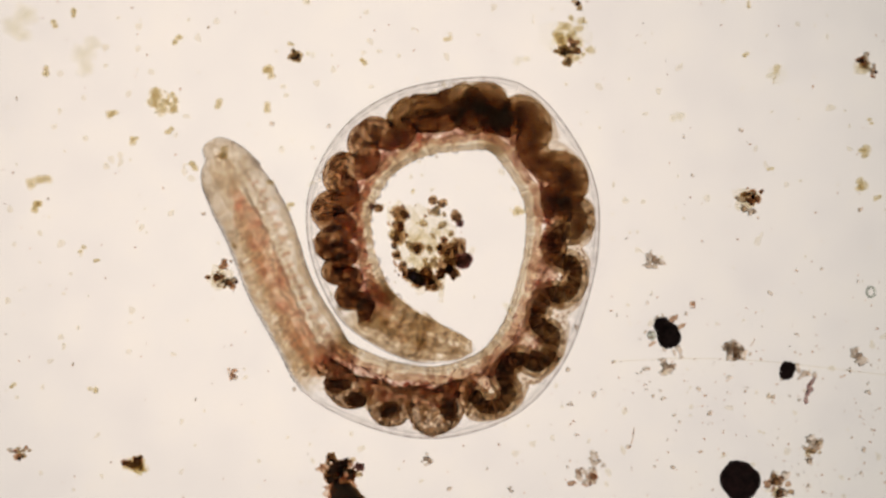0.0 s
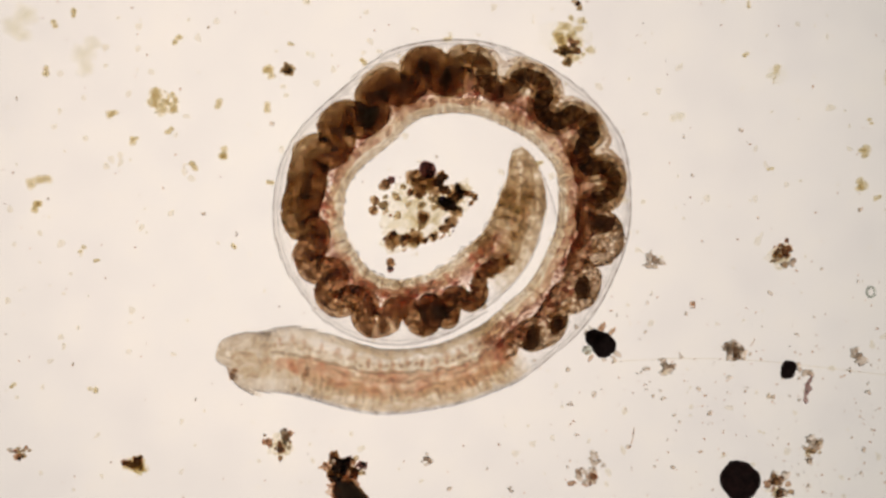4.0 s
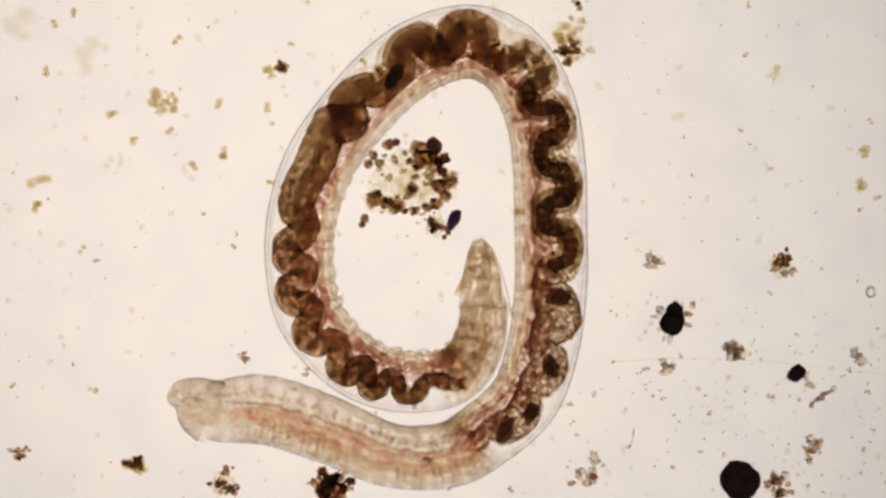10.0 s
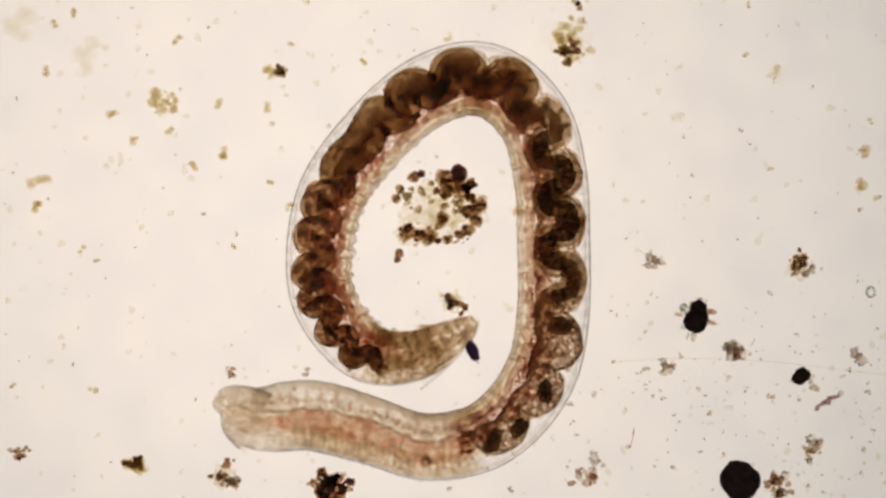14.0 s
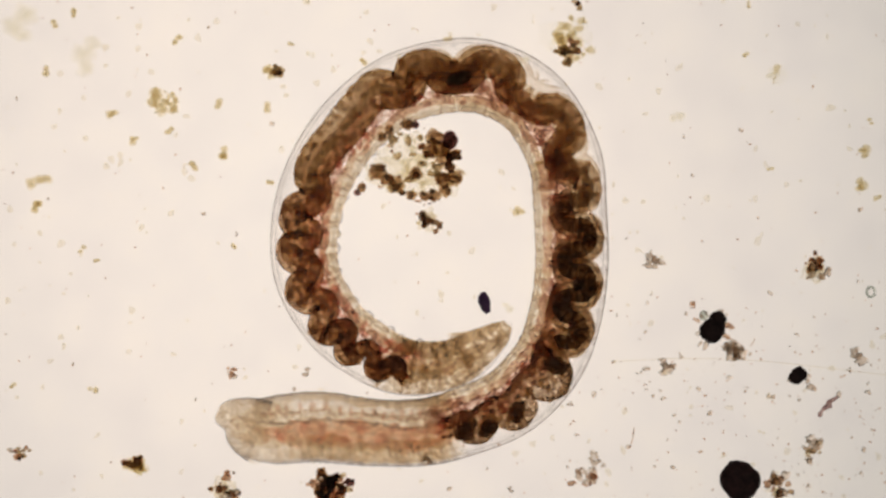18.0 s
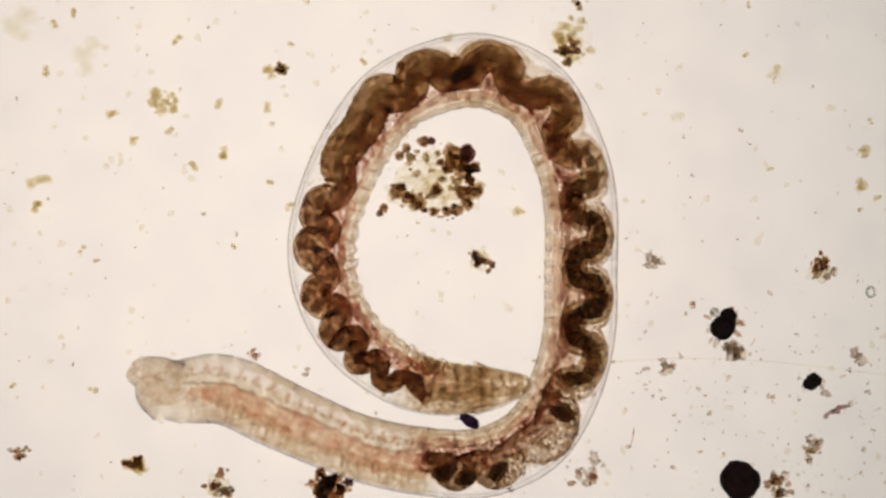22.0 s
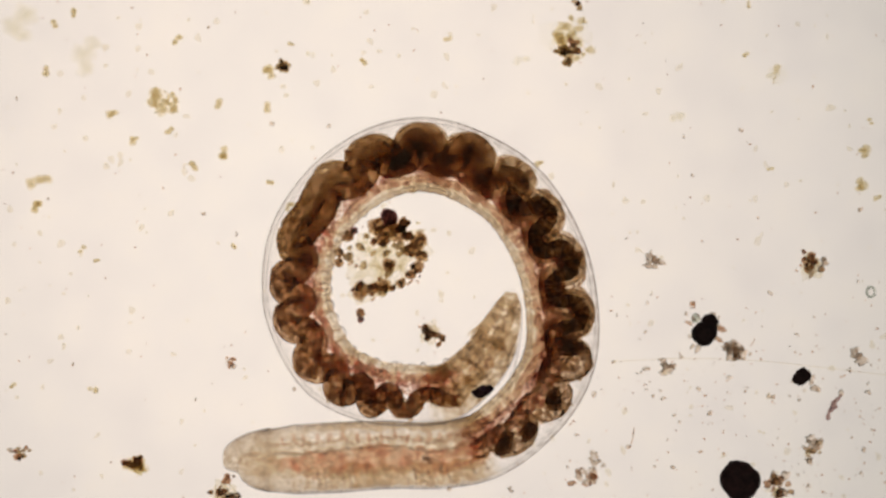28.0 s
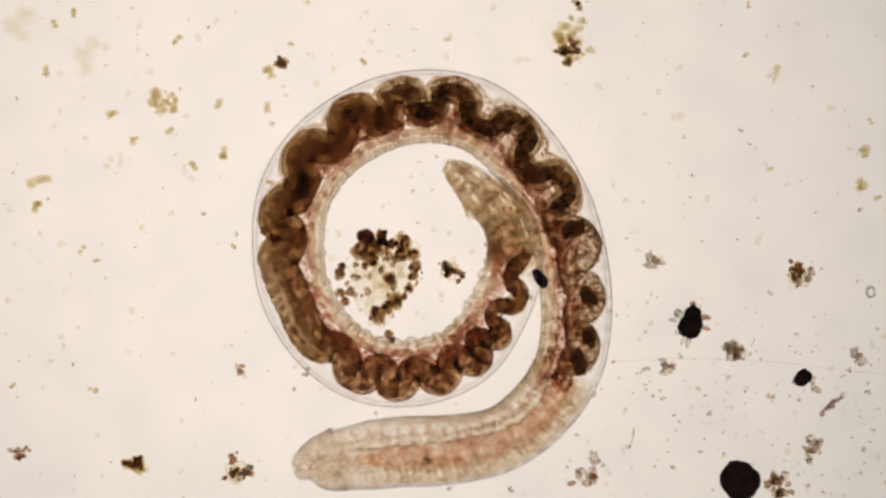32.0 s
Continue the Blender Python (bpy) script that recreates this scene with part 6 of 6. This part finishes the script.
    track(drift["crumb_floc"], 0, (0, 740, 490, 0), (0.5, 790, 480, 0), (1, 775, 470, 0), (1.5, 840, 470, 0), (2, 830, 520, 0), (2.5, 690, 520, 0), (3, 740, 490, 0), (3.5, 800, 375, 0), (5.5, 830, 315, 0), (6, 800, 480, 0), (6.5, 720, 475, 0), (7, 690, 485, 0), (7.5, 665, 435, 0), (8, 705, 400, 0), (9, 770, 400, 0), (10, 770, 400, 0), (12, 775, 400, 0), (12.5, 775, 400, 0), (12.7, 825, 430, 0), (12.8, 850, 605, 0), (12.9, 830, 655, 0), (13, 830, 660, 0), (13.2, 835, 565, 0), (13.5, 822, 465, 0), (14, 800, 535, 0), (14.5, 768, 468, 0), (16.5, 795, 440, 0), (17, 795, 440, 0), (17.2, 795, 440, 0), (17.4, 862, 680, 0), (17.5, 810, 680, 0), (18, 755, 390, 0), (18.5, 780, 400, 0), (20, 768, 405, 0), (21, 767, 408, 0), (21.5, 855, 595, 0), (22, 848, 460, 0), (23, 815, 437, 0), (24, 812, 440, 0), (25.5, 810, 440, 0), (27.5, 877, 490, 0), (28, 760, 590, 0), (28.5, 830, 615, 0), (29, 725, 600, 0), (29.5, 755, 548, 0), (30, 775, 540, 0), (30.5, 760, 550, 0), (31, 780, 515, 0), (32, 795, 478, 0))
    track(drift["pellet"], 0, (0, 737, 493, -30), (0.5, 748, 448, -55), (1, 748, 445, -55), (1.5, 830, 450, -60), (2, 870, 510, -100), (2.5, 738, 480, -90), (3, 745, 460, -50), (3.5, 780, 380, -30), (5.5, 805, 345, -30), (6, 884, 427, -40), (6.5, 730, 468, -50), (7, 732, 542, -50), (7.5, 722, 470, -15), (8, 765, 393, 15), (9, 803, 400, 45), (10, 803, 390, 60), (12, 805, 383, 65), (12.5, 805, 383, 65), (12.7, 853, 430, 75), (12.8, 878, 605, 90), (12.9, 850, 660, 80), (13, 842, 675, 70), (13.2, 865, 572, 110), (13.5, 852, 490, 65), (14, 837, 622, 110), (14.5, 913, 603, 80), (16.5, 930, 618, 70), (17, 932, 618, 70), (17.2, 932, 618, 70), (17.4, 950, 672, 80), (17.5, 950, 668, 70), (18, 858, 537, 100), (18.5, 896, 545, 80), (19, 908, 543, 75), (20, 921, 535, 70), (21, 920, 535, 70), (21.5, 765, 740, 10), (22, 830, 745, -35), (22.5, 852, 734, -100), (23, 864, 740, -110), (24, 874, 744, -140), (25.5, 888, 750, -170), (27.5, 926, 724, -180), (28, 855, 692, -165), (28.5, 886, 736, -170), (29, 840, 684, -145), (29.5, 883, 620, -120), (30, 908, 548, -105), (30.5, 897, 548, -95), (31, 930, 530, -65), (32, 955, 492, -60))


motions()
